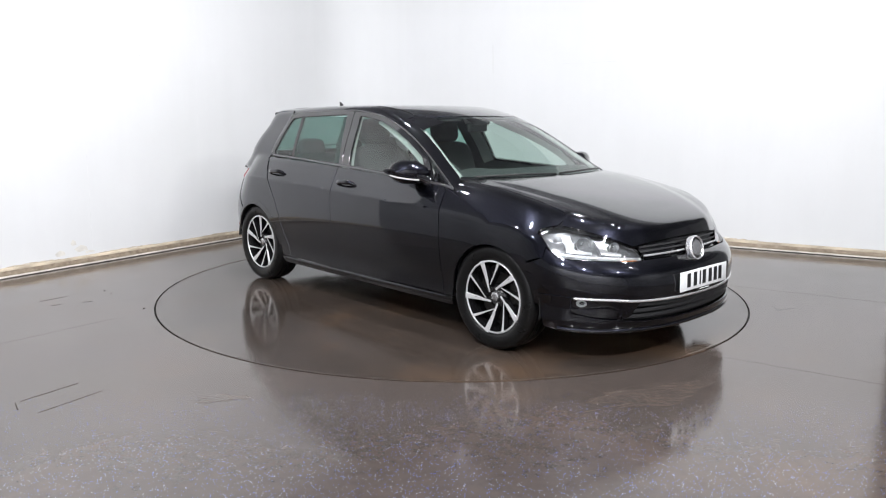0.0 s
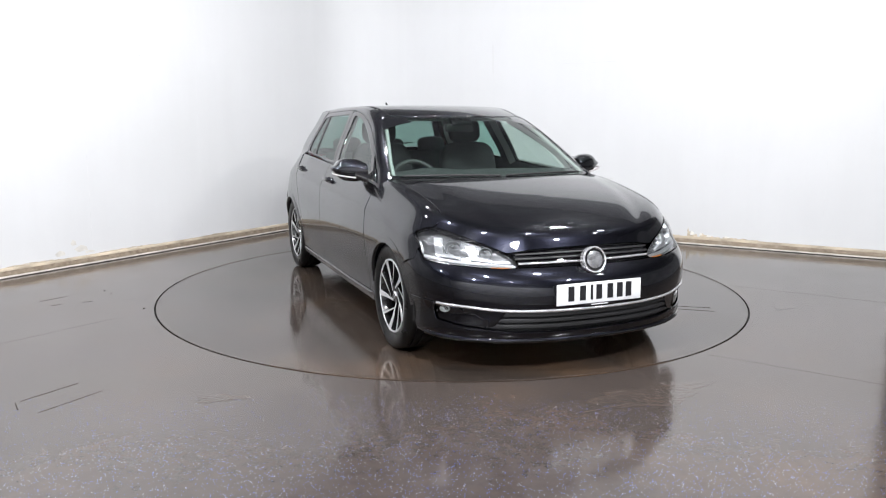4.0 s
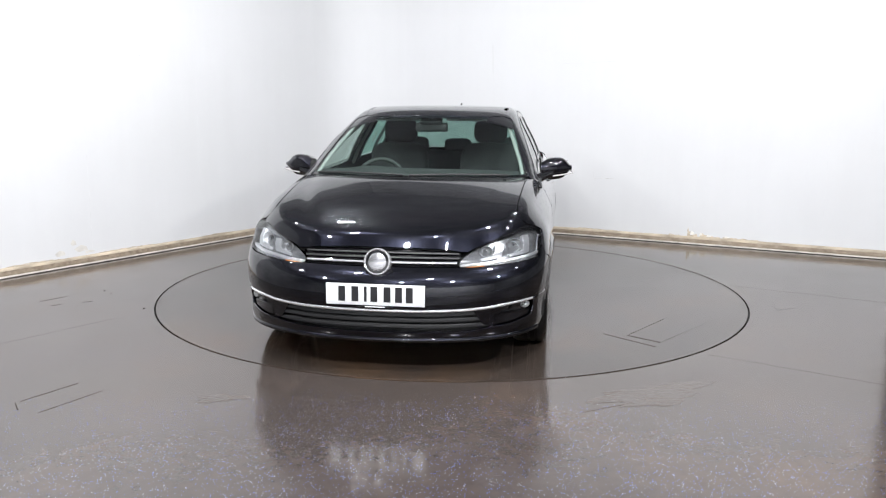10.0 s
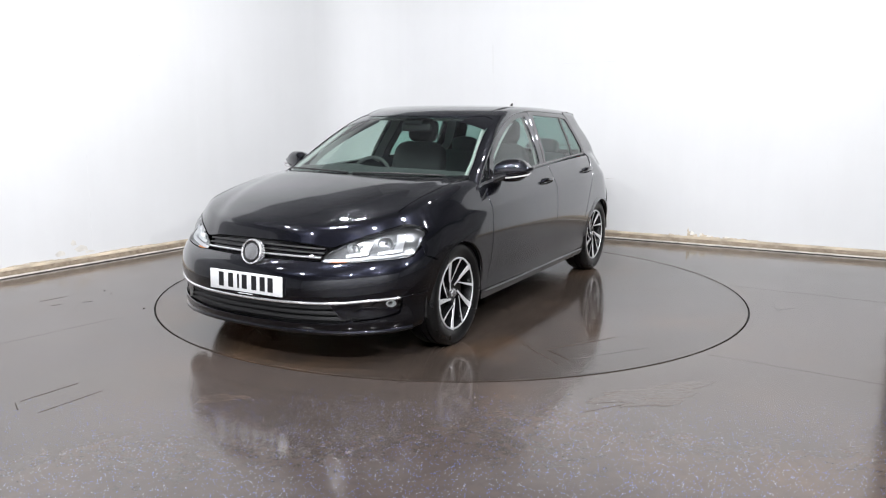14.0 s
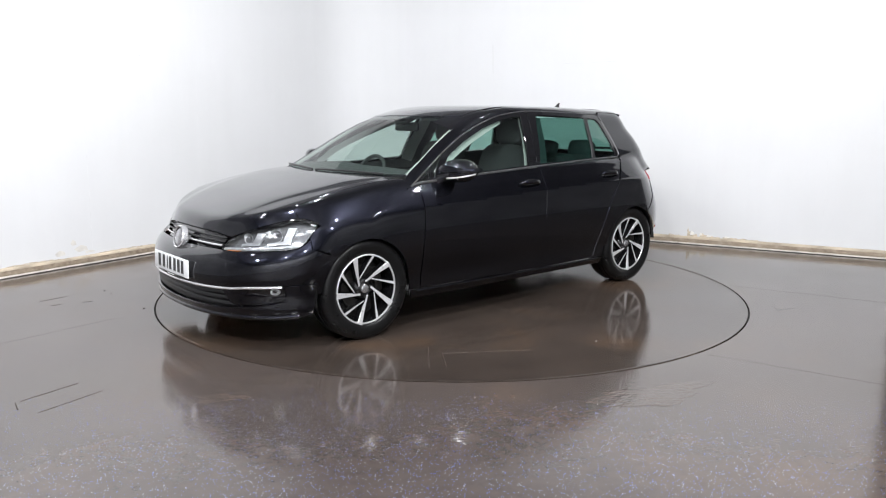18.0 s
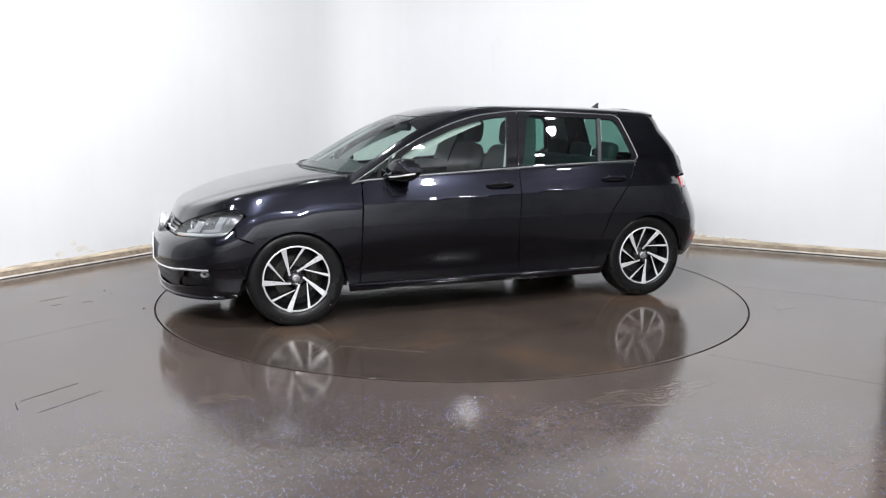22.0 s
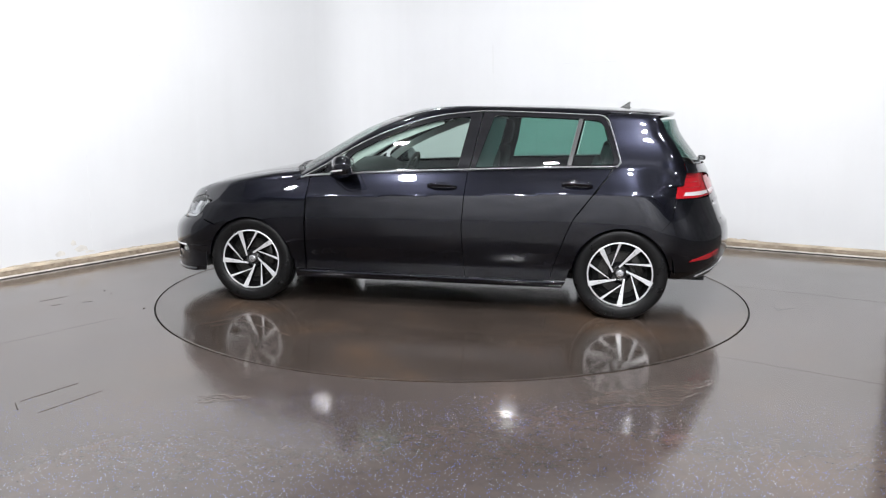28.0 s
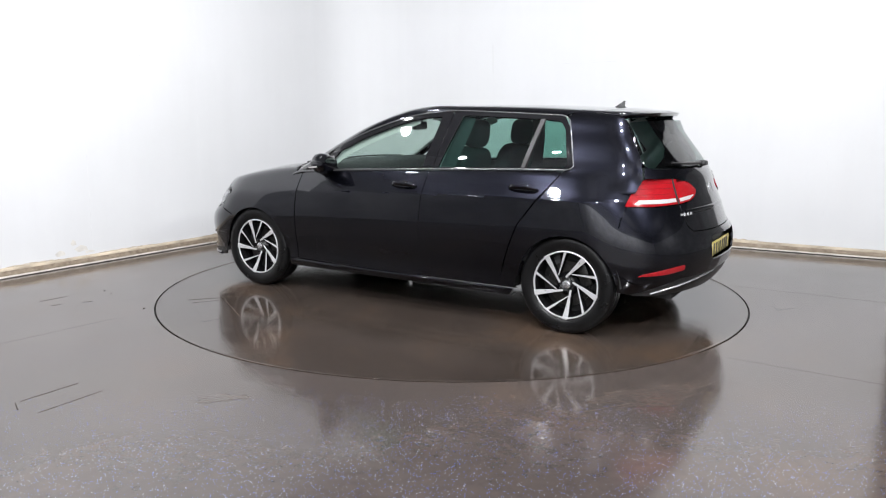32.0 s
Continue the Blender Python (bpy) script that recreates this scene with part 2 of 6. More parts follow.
def part(name, bm, mat, parent, label="", smooth=None):
    """Links a bmesh as one mesh object under a thing or a part. smooth: angle in degrees below which edges shade smooth."""
    bmesh.ops.recalc_face_normals(bm, faces=bm.faces)
    if smooth is not None:
        lim = radians(smooth)
        for f in bm.faces:
            f.smooth = True
        for e in bm.edges:
            if len(e.link_faces) == 2 and e.calc_face_angle(0) > lim:
                e.smooth = False
    me = bpy.data.meshes.new(name)
    bm.to_mesh(me)
    bm.free()
    me.materials.append(mat)
    ob = new(name, me)
    ob.parent = parent
    if label:
        tagged(ob, label)
    return ob


def box_bm(size, at=(0, 0, 0), bevel=0.0, segs=2, turn=None):
    bm = bmesh.new()
    bmesh.ops.create_cube(bm, size=1.0, matrix=Matrix.Diagonal((*size, 1)))
    if bevel:
        bmesh.ops.bevel(bm, geom=bm.edges[:], offset=bevel, segments=segs, affect="EDGES", profile=0.5)
    m = Matrix.Translation(at) @ (turn if turn is not None else Matrix.Identity(4))
    bmesh.ops.transform(bm, matrix=m, verts=bm.verts)
    return bm


def join_bm(*parts_):
    bm = bmesh.new()
    for p in parts_:
        me = bpy.data.meshes.new("tmp")
        p.to_mesh(me)
        p.free()
        bm.from_mesh(me)
        bpy.data.meshes.remove(me)
    return bm


def prism_bm(poly, depth, m=None):
    """A plate from a polygon in x-y, extruded down z by depth."""
    bm = bmesh.new()
    top = [bm.verts.new((x, y, 0)) for x, y in poly]
    f = bm.faces.new(top)
    r = bmesh.ops.extrude_face_region(bm, geom=[f])
    bmesh.ops.translate(bm, vec=(0, 0, -depth), verts=[v for v in r["geom"] if isinstance(v, bmesh.types.BMVert)])
    if m is not None:
        bmesh.ops.transform(bm, matrix=m, verts=bm.verts)
    return bm


def lathe_bm(profile, segs=64, axis="y"):
    """profile: (radius, along) pairs, open or closed ring is given by the caller."""
    bm = bmesh.new()
    rings = []
    for r, a in profile:
        ring = []
        for k in range(segs):
            t = 2 * math.pi * k / segs
            c, s = r * math.cos(t), r * math.sin(t)
            ring.append(bm.verts.new((c, a, s) if axis == "y" else (c, s, a)))
        rings.append(ring)
    for r0, r1 in zip(rings, rings[1:]):
        for k in range(segs):
            j = (k + 1) % segs
            bm.faces.new((r0[k], r0[j], r1[j], r1[k]))
    return bm


def tube_bm(points, radius, segs=8):
    """A round bar along a polyline."""
    pts = [Vector(p) for p in points]
    bm = bmesh.new()
    rings = []
    for i, p in enumerate(pts):
        d = (pts[min(i + 1, len(pts) - 1)] - pts[max(i - 1, 0)]).normalized()
        u = d.orthogonal().normalized() if i == 0 else (u - d * u.dot(d)).normalized()
        w = d.cross(u)
        r = radius(i / (len(pts) - 1)) if callable(radius) else radius
        rings.append([bm.verts.new(p + r * (math.cos(2 * math.pi * k / segs) * u + math.sin(2 * math.pi * k / segs) * w)) for k in range(segs)])
    for a, b in zip(rings, rings[1:]):
        for k in range(segs):
            j = (k + 1) % segs
            bm.faces.new((a[k], a[j], b[j], b[k]))
    bm.faces.new(rings[0])
    bm.faces.new(rings[-1])
    return bm


# ---- the studio ----
RING_R = 2.2300
CORNER = Vector((-1.232, 4.021, 0.0))
LEFT_DIR = Vector((-0.5429, -0.8398, 0.0)).normalized()
RIGHT_DIR = Vector((0.8947, -0.4467, 0.0)).normalized()
WALL_H, WHITE_H = 4.2, 3.3
RIGHT_LEN = 6.14
BEND = 0.75  # reach of the hollow corner along each wall
PUDDLES = [(1.02, -2.37, 0.34, 0.12, 23), (2.40, -0.55, 0.12, 0.06, 77), (-1.12, -2.48, 0.12, 0.05, 10)]  # place, half sizes, turn


def slab(name, a, b, h, thick, outward, mat, label, z0=0.0):
    """An upright slab from a to b; outward: to which side its thickness goes."""
    a, b, o = Vector(a), Vector(b), Vector(outward).normalized() * thick
    vs = [a, b, b + o, a + o]
    verts = [(v.x, v.y, z0) for v in vs] + [(v.x, v.y, z0 + h) for v in vs]
    faces = [(0, 1, 5, 4), (1, 2, 6, 5), (2, 3, 7, 6), (3, 0, 4, 7), (4, 5, 6, 7), (3, 2, 1, 0)]
    bm = bmesh.new()
    bv = [bm.verts.new(v) for v in verts]
    for f in faces:
        bm.faces.new([bv[i] for i in f])
    return tagged(part(name, bm, mat, None), label, "wall", kind="structure")


def thin_line(name, pts, width, lift_, mat, parent, at, seed=0):
    """A narrow raised line through points of a surface; at(u, v, h) gives the place in space."""
    rnd = random.Random(seed)
    P = [Vector(p).to_2d() if len(p) > 2 else Vector(p) for p in pts]
    fine = []
    for p, q in zip(P, P[1:]):
        n = max(2, int((q - p).length / 0.06))
        fine += [p.lerp(q, k / n) for k in range(n)]
    fine.append(P[-1])
    verts, faces = [], []
    for i, p in enumerate(fine):
        d = (fine[min(i + 1, len(fine) - 1)] - fine[max(i - 1, 0)]).normalized()
        s = Vector((-d.y, d.x)) * width * 0.5 * rnd.uniform(0.45, 1.2)
        j = Vector((-d.y, d.x)) * width * rnd.uniform(-0.5, 0.5)
        for q, h in ((p + j - s, 0.0005), (p + j, lift_), (p + j + s, 0.0005)):
            verts.append(at(q.x, q.y, h))
    for i in range(len(fine) - 1):
        faces += [(3 * i, 3 * i + 1, 3 * i + 4, 3 * i + 3), (3 * i + 1, 3 * i + 2, 3 * i + 5, 3 * i + 4)]
    return mesh_ob(name, verts, faces, mat, parent)


def patch(name, pts, lift_, mat, parent, at, seed=0):
    """A flat ragged flake on a surface, with a turned-down rim."""
    rnd = random.Random(seed)
    fine = []
    for i, p in enumerate(pts):
        p, q = Vector(p), Vector(pts[(i + 1) % len(pts)])
        n = max(1, int((q - p).length / 0.02))
        fine += [p.lerp(q, k / n) + Vector((rnd.uniform(-1, 1), rnd.uniform(-1, 1))) * 0.004 for k in range(n)]
    n = len(fine)
    c = sum(fine, Vector((0, 0))) / n
    verts = [at(p.x, p.y, 0.0005) for p in fine] + [at(*(p.lerp(c, 0.06)), lift_) for p in fine]
    faces = [tuple(range(n, 2 * n))] + [(k, (k + 1) % n, n + (k + 1) % n, n + k) for k in range(n)]
    return mesh_ob(name, verts, faces, mat, parent)


def wall_marks(left, ld, li, back, rd, ri):
    """Board joints, cracks, scrapes and peeling plaster, by the way from the corner and the height."""
    on_l = lambda s, z, h: CORNER + ld * s + li * h + Vector((0, 0, z))
    on_r = lambda s, z, h: CORNER + rd * s + ri * h + Vector((0, 0, z))
    thin_line("board_joint", [(3.70, 2.79), (3.715, 2.32), (3.735, 1.75), (3.75, 0.10)], 0.008, 0.0008, JOINT, left, on_l, 1)
    thin_line("board_joint", [(2.48, 2.79), (2.50, 1.6), (2.51, 0.10)], 0.005, 0.0006, JOINT, left, on_l, 2)
    thin_line("board_joint", [(1.27, 2.79), (1.26, 0.10)], 0.005, 0.0006, JOINT, left, on_l, 3)
    for x in (1.90, 3.12, 4.23, 5.45):
        thin_line("board_joint", [(x, 2.79), (x + 0.012, 1.5), (x + 0.03, 0.10)], 0.005, 0.0006, JOINT, back, on_r, int(x * 10))
    thin_line("scrape", [(3.715, 1.929), (3.62, 1.936), (3.547, 1.928)], 0.008, 0.0015, CRACK, left, on_l, 4)
    thin_line("scrape", [(3.19, 1.899), (3.125, 1.885)], 0.007, 0.0012, CRACK, left, on_l, 5)
    thin_line("scrape", [(1.52, 0.53), (1.53, 0.34)], 0.006, 0.0012, CRACK, left, on_l, 6)
    thin_line("crack", [(2.77, 1.912), (2.95, 1.908), (3.16, 1.918), (3.354, 1.922)], 0.005, 0.0012, CRACK, back, on_r, 7)
    thin_line("crack", [(3.14, 0.654), (3.25, 0.660), (3.378, 0.665)], 0.007, 0.0015, CRACK, back, on_r, 8)
    thin_line("crack", [(3.05, 0.498), (3.2, 0.503), (3.341, 0.500)], 0.005, 0.0006, JOINT, back, on_r, 9)
    thin_line("crack", [(1.90, 2.14), (1.905, 1.79)], 0.007, 0.0015, CRACK, back, on_r, 10)
    # peeling paint over the back skirting
    for k, (s, z, w, h) in enumerate(((4.205, 0.080, 0.035, 0.095), (4.26, 0.085, 0.07, 0.05), (4.36, 0.084, 0.09, 0.04), (4.47, 0.084, 0.12, 0.018), (4.62, 0.084, 0.16, 0.020), (4.80, 0.084, 0.22, 0.014), (4.05, 0.085, 0.12, 0.012), (3.2, 0.085, 0.5, 0.008), (2.2, 0.085, 0.4, 0.007))):
        patch("bare_patch", [(s - w / 2, z), (s + w / 2, z), (s + w * 0.42, z + h * 0.55), (s - w * 0.02, z + h * 0.62), (s - w * 0.22, z + h), (s - w * 0.42, z + h * 0.7)], 0.001, BARE, back, on_r, 20 + k)
    for k, (s, z, w, h) in enumerate(((4.245, 0.10, 0.04, 0.045), (4.33, 0.10, 0.035, 0.03), (4.41, 0.092, 0.05, 0.022), (4.60, 0.092, 0.06, 0.014))):
        patch("paint_flake", [(s - w / 2, z), (s + w / 2, z + h * 0.1), (s + w * 0.3, z + h * 0.7), (s - w * 0.35, z + h)], 0.006, FLAKE, back, on_r, 40 + k)
    # flaking stain low on the left wall
    for k, (s, z, w, h) in enumerate(((3.86, 0.13, 0.13, 0.055), (3.93, 0.19, 0.05, 0.05), (4.06, 0.115, 0.10, 0.05), (3.78, 0.105, 0.10, 0.025))):
        patch("stain_patch", [(s - w / 2, z), (s + w * 0.3, z - h * 0.1), (s + w / 2, z + h * 0.4), (s + w * 0.05, z + h), (s - w * 0.4, z + h * 0.6)], 0.0008, STAIN, left, on_l, 50 + k)
    for k, (s, z, w, h) in enumerate(((4.30, 0.085, 0.5, 0.012), (3.4, 0.085, 0.6, 0.010), (2.3, 0.085, 0.5, 0.008))):
        patch("bare_patch", [(s - w / 2, z), (s + w / 2, z), (s + w * 0.3, z + h * 0.7), (s, z + h), (s - w * 0.3, z + h * 0.5)], 0.001, BARE, left, on_l, 60 + k)


def bend_line(n, o=0.0):
    """The hollow corner in plan, from the left wall to the back wall; o: how far in front of the plaster."""
    p, q = CORNER + LEFT_DIR * BEND, CORNER + RIGHT_DIR * BEND
    inward = (LEFT_DIR + RIGHT_DIR).normalized()
    return [p * (1 - t) ** 2 + CORNER * 2 * t * (1 - t) + q * t * t + inward * o for t in [k / n for k in range(n + 1)]]


def studio():
    ln = Vector((LEFT_DIR.y, -LEFT_DIR.x, 0))
    ln = ln if ln.x < 0 else -ln
    rn = Vector((RIGHT_DIR.y, -RIGHT_DIR.x, 0))
    rn = rn if rn.y > 0 else -rn
    a = CORNER + LEFT_DIR * 5.4
    b = CORNER + RIGHT_DIR * RIGHT_LEN
    left = slab("wall_left", a, CORNER + LEFT_DIR * BEND, WHITE_H, 0.2, ln, WALL, "white painted studio wall with faint scuffs and cracks")
    back = slab("wall_back", CORNER + RIGHT_DIR * BEND, b, WHITE_H, 0.2, rn, WALL, "white painted studio wall peeling above the skirting")
    # the two boards meet in a plastered hollow
    hollow = bend_line(12)
    verts = [(p.x, p.y, z) for p in hollow for z in (0.0, WHITE_H)]
    faces = [(2 * k, 2 * k + 2, 2 * k + 3, 2 * k + 1) for k in range(len(hollow) - 1)]
    tagged(mesh_ob("wall_corner", verts, faces, WALL, None, smooth=True), "white plastered hollow between two studio walls", "wall", kind="structure")
    slab("wall_upper_left", a + ln * 0.01, CORNER + ln * 0.01, WALL_H - WHITE_H, 0.2, ln, DARK_WALL, "dark shed wall above the white boards", WHITE_H)
    slab("wall_upper_back", CORNER + rn * 0.01, b + rn * 0.01, WALL_H - WHITE_H, 0.2, rn, DARK_WALL, "dark shed wall above the white boards", WHITE_H)
    wall_marks(left, LEFT_DIR, -ln, back, RIGHT_DIR, -rn)
    # unseen shed walls, toned for the car's reflections: south pale, sides darker, dark above
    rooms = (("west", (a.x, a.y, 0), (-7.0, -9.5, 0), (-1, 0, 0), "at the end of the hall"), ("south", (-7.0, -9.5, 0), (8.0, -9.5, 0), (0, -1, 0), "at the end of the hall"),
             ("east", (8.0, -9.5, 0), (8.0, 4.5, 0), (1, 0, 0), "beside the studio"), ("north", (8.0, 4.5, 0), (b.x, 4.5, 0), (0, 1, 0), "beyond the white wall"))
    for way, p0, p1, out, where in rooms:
        slab("wall_shed_" + way, p0, p1, 3.0, 0.2, out, SHED_WALL if way == "south" else SIDE_WALL, ("unseen pale shed wall for reflections, " if way == "south" else "unseen dark shed wall for reflections, ") + where)
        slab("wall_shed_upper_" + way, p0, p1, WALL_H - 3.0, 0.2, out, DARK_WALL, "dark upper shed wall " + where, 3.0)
    bm = box_bm((18, 17, 0.1), (0.5, -1.5, WALL_H + 0.05))
    tagged(part("ceiling", bm, CEILING, None), "dark shed ceiling over the studio", "ceiling", kind="structure")
    # skirtings with a pale lower edge
    for n, p0, d, length, inward in (("skirting_left", CORNER + LEFT_DIR * BEND, LEFT_DIR, 5.4 - BEND, -ln), ("skirting_back", CORNER + RIGHT_DIR * BEND, RIGHT_DIR, RIGHT_LEN - BEND, -rn)):
        root = tagged(new(n), "stained brown skirting with a pale lower edge", "skirting", kind="structure")
        segs = 40
        for nm, pr, mt in (("skirting_board", [(0.0, 0.030), (0.027, 0.030), (0.025, 0.060), (0.0, 0.062)], SKIRT),
                           ("top_moulding", [(0.0, 0.0625), (0.028, 0.0625), (0.024, 0.074), (0.012, 0.083), (0.0, 0.085)], SKIRT_TOP),
                           ("shadow_joint", [(0.0, 0.020), (0.022, 0.020), (0.022, 0.0295), (0.0, 0.0295)], SKIRT),
                           ("edge_strip", [(0.0, 0.004), (0.032, 0.006), (0.032, 0.011), (0.028, 0.0195), (0.0, 0.0195)], SKIRT_EDGE)):
            verts, faces = [], []
            for i in range(segs + 1):
                q = p0 + d * (length * i / segs)
                w = 0.002 * math.sin(i * 1.7) + 0.0015 * math.sin(i * 0.6)
                for o, z in pr:
                    s = q + inward * (o + (w if o > 0.01 else 0))
                    verts.append((s.x, s.y, z))
            k = len(pr)
            for i in range(segs):
                for j in range(k - 1):
                    faces.append((i * k + j, i * k + j + 1, (i + 1) * k + j + 1, (i + 1) * k + j))
            mesh_ob(nm, verts, faces, mt, root)


def floors():
    gap = 0.013
    bm = bmesh.new()
    n = 160
    ring = [bm.verts.new((RING_R * math.cos(2 * math.pi * k / n), RING_R * math.sin(2 * math.pi * k / n), 0)) for k in range(n)]
    edge = [bm.verts.new((v.co.x, v.co.y, -0.03)) for v in ring]
    outer = []
    for v in ring:
        d = v.co.normalized()
        outer.append(bm.verts.new((d.x * 16, d.y * 16, 0)))
    for k in range(n):
        j = (k + 1) % n
        bm.faces.new((ring[k], outer[k], outer[j], ring[j]))
        bm.faces.new((edge[k], ring[k], ring[j], edge[j]))
    tagged(part("floor", bm, FLOOR, None), "wet dark brown speckled resin floor", "floor", kind="structure")
    r = RING_R - gap
    bm = bmesh.new()
    ring = [bm.verts.new((r * math.cos(2 * math.pi * k / n), r * math.sin(2 * math.pi * k / n), 0)) for k in range(n)]
    low = [bm.verts.new((v.co.x, v.co.y, -0.03)) for v in ring]
    bm.faces.new(ring)
    for k in range(n):
        j = (k + 1) % n
        bm.faces.new((ring[k], low[k], low[j], ring[j]))
    disc = part("turntable", bm, DISC, None)
    tagged(disc, "round wet speckled turntable set flush in the floor", "turntable")
    # worn metal rim and the hatch let into the turning plate
    bm = lathe_bm([(r - 0.016, 0.0004), (r - 0.012, 0.0012), (r - 0.002, 0.0012), (r + 0.0005, 0.0), (r + 0.0005, -0.02)], n, "z")
    part("rim", bm, DISC, disc, "thin wet raised rim", smooth=40)
    on_disc = lambda x, y, h: Vector((x, y, h))
    hatch = [(1.184, 1.279), (0.74, 1.558), (0.843, 1.801), (1.312, 1.465)]
    mid = sum((Vector(p) for p in hatch), Vector((0, 0))) / 4
    patch("hatch_plate", [tuple(Vector(p).lerp(mid, 0.03)) for p in hatch], 0.0008, DISC, disc, on_disc, 70)
    for k, (p, q) in enumerate(zip(hatch, hatch[1:] + hatch[:1])):
        if k in (0, 3):
            thin_line("hatch_joint", [p, q], 0.005, 0.002, GROOVE, disc, on_disc, 80 + k)
    thin_line("hatch_joint", [(1.169, 1.13), (1.406, 1.426)], 0.005, 0.002, GROOVE, disc, on_disc, 85)
    main = bpy.data.objects["floor"]
    for k, line in enumerate(([(-2.065, -2.546), (-1.909, -2.290)], [(-1.733, -2.392), (-1.82, -2.54), (-1.902, -2.684)], [(-2.075, -2.565), (-2.02, -2.65)],
                              [(-3.003, -0.582), (-2.883, -0.42)], [(-2.86, -0.70), (-2.80, -0.66)], [(-2.622, -0.553), (-2.68, -0.60)],
                              [(0.62, -2.62), (0.86, -2.50)], [(0.80, -2.36), (0.86, -2.34)])):
        thin_line("hatch_joint", line, 0.005, 0.002, GROOVE, main, on_disc, 90 + k)
    for k, line in enumerate(([(1.50, -1.72), (2.23, -2.20), (3.0, -2.66)], [(2.27, 0.12), (3.19, -0.41), (4.2, -0.95)], [(-2.72, -1.66), (-2.25, -1.02)])):
        thin_line("slab_joint", line, 0.004, 0.0007, FLOOR, main, on_disc, 140 + k)
    for k, (x, y) in enumerate(((-2.683, -0.227), (-2.591, -0.319), (-2.168, -0.756))):
        w = 0.004 + 0.001 * (k % 3)
        patch("grit", [(x - w, y - w * 0.6), (x + w, y - w * 0.8), (x + w * 0.7, y + w), (x - w * 0.8, y + w * 0.7)], 0.004, GROOVE, main, on_disc, 160 + k)
    # ragged shallow puddles on the fixed floor
    rnd = random.Random(11)
    for k, (cx, cy, rx, ry, turn) in enumerate(PUDDLES):
        c, s = math.cos(radians(turn)), math.sin(radians(turn))
        rim = []
        for i in range(26):
            a = 2 * math.pi * i / 26
            r = 1 + 0.22 * math.sin(3 * a + k) + 0.14 * math.sin(7 * a + 2 * k) + rnd.uniform(-0.14, 0.14)
            u, w = rx * r * math.cos(a), ry * r * math.sin(a)
            rim.append((cx + c * u - s * w, cy + s * u + c * w))
        tagged(patch("puddle", rim, 0.0009, WATER, main, on_disc, 120 + k), "shallow ruffled puddle of water")
    bm = lathe_bm([(RING_R + 0.02, -0.03), (RING_R - 0.05, -0.03)], 96, "z")
    tagged(part("turntable_pit", bm, SEAL, None), "dark gap round the turntable", "gap", kind="structure")
    return disc


studio()
turntable = floors()

# ---- the car: master surface ----
CAR = tagged(new("car"), "black five-door hatchback car standing on a turntable", "car")


def spline(points, x):
    """Monotone cubic through (x, value) points, x rising."""
    xs = np.array([p[0] for p in points], float)
    ys = np.array([p[1] for p in points], float)
    h = np.diff(xs)
    d = np.diff(ys) / h
    m = np.zeros_like(ys)
    m[0], m[-1] = d[0], d[-1]
    for i in range(1, len(xs) - 1):
        if d[i - 1] * d[i] > 0:
            w1, w2 = 2 * h[i] + h[i - 1], h[i] + 2 * h[i - 1]
            m[i] = (w1 + w2) / (w1 / d[i - 1] + w2 / d[i])
    x = np.clip(np.asarray(x, float), xs[0], xs[-1])
    i = np.clip(np.searchsorted(xs, x) - 1, 0, len(xs) - 2)
    t = (x - xs[i]) / h[i]
    return ((2 * t ** 3 - 3 * t ** 2 + 1) * ys[i] + (t ** 3 - 2 * t ** 2 + t) * h[i] * m[i]
            + (-2 * t ** 3 + 3 * t ** 2) * ys[i + 1] + (t ** 3 - t ** 2) * h[i] * m[i + 1])


def smooth_rows(rows, n):
    """Cubic interpolation across a list of equal-length point rows, n steps between two."""
    R = np.array(rows)
    R = np.concatenate([2 * R[:1] - R[1:2], R, 2 * R[-1:] - R[-2:-1]])
    out = []
    for i in range(1, len(R) - 2):
        for k in range(n):
            t = k / n
            a, b, c, d = R[i - 1], R[i], R[i + 1], R[i + 2]
            out.append(0.5 * (2 * b + (c - a) * t + (2 * a - 5 * b + 4 * c - d) * t * t + (3 * b - a - 3 * c + d) * t ** 3))
    out.append(R[-2])
    return np.array(out)


NU = 181


def plan_loop(xf, xr, hw, lf, nf, lr, nr, belly, bow=0.0, rbow=0.0):
    """Half plan curve from the front centre round to the rear centre: x and y arrays."""
    a = np.linspace(0, math.pi / 2, 70)
    fx = xf - lf + lf * np.cos(a) ** (2 / nf)
    fy = np.sin(a) ** (2 / nf)
    fx = fx - bow * fy ** 2
    m = np.linspace(0, 1, 60)[1:-1]
    mx = (xf - lf - bow) + (xr + lr + rbow - xf + lf + bow) * m
    my = np.ones_like(mx)
    b = np.linspace(math.pi / 2, 0, 70)
    rx = xr + lr - lr * np.cos(b) ** (2 / nr)
    ry = np.sin(b) ** (2 / nr)
    rx = rx + rbow * ry ** 2
    x = np.concatenate([fx, mx, rx])
    y = np.concatenate([fy, my, ry]) * hw
    y = y * spline(belly, x)
    # even spacing along the curve
    s = np.concatenate([[0], np.cumsum(np.hypot(np.diff(x), np.diff(y)))])
    q = np.linspace(0, s[-1], NU)
    return np.interp(q, s, x), np.interp(q, s, y)


# how far each height line rises from nose to tail (share of the shoulder's rise)
SHOULDER = [(-2.2, 1.015), (-1.3, 1.015), (-0.5, 0.997), (0.3, 0.978), (0.85, 0.953), (1.1, 0.932), (1.35, 0.897), (1.6, 0.850), (1.8, 0.799), (1.95, 0.752), (2.1, 0.71)]
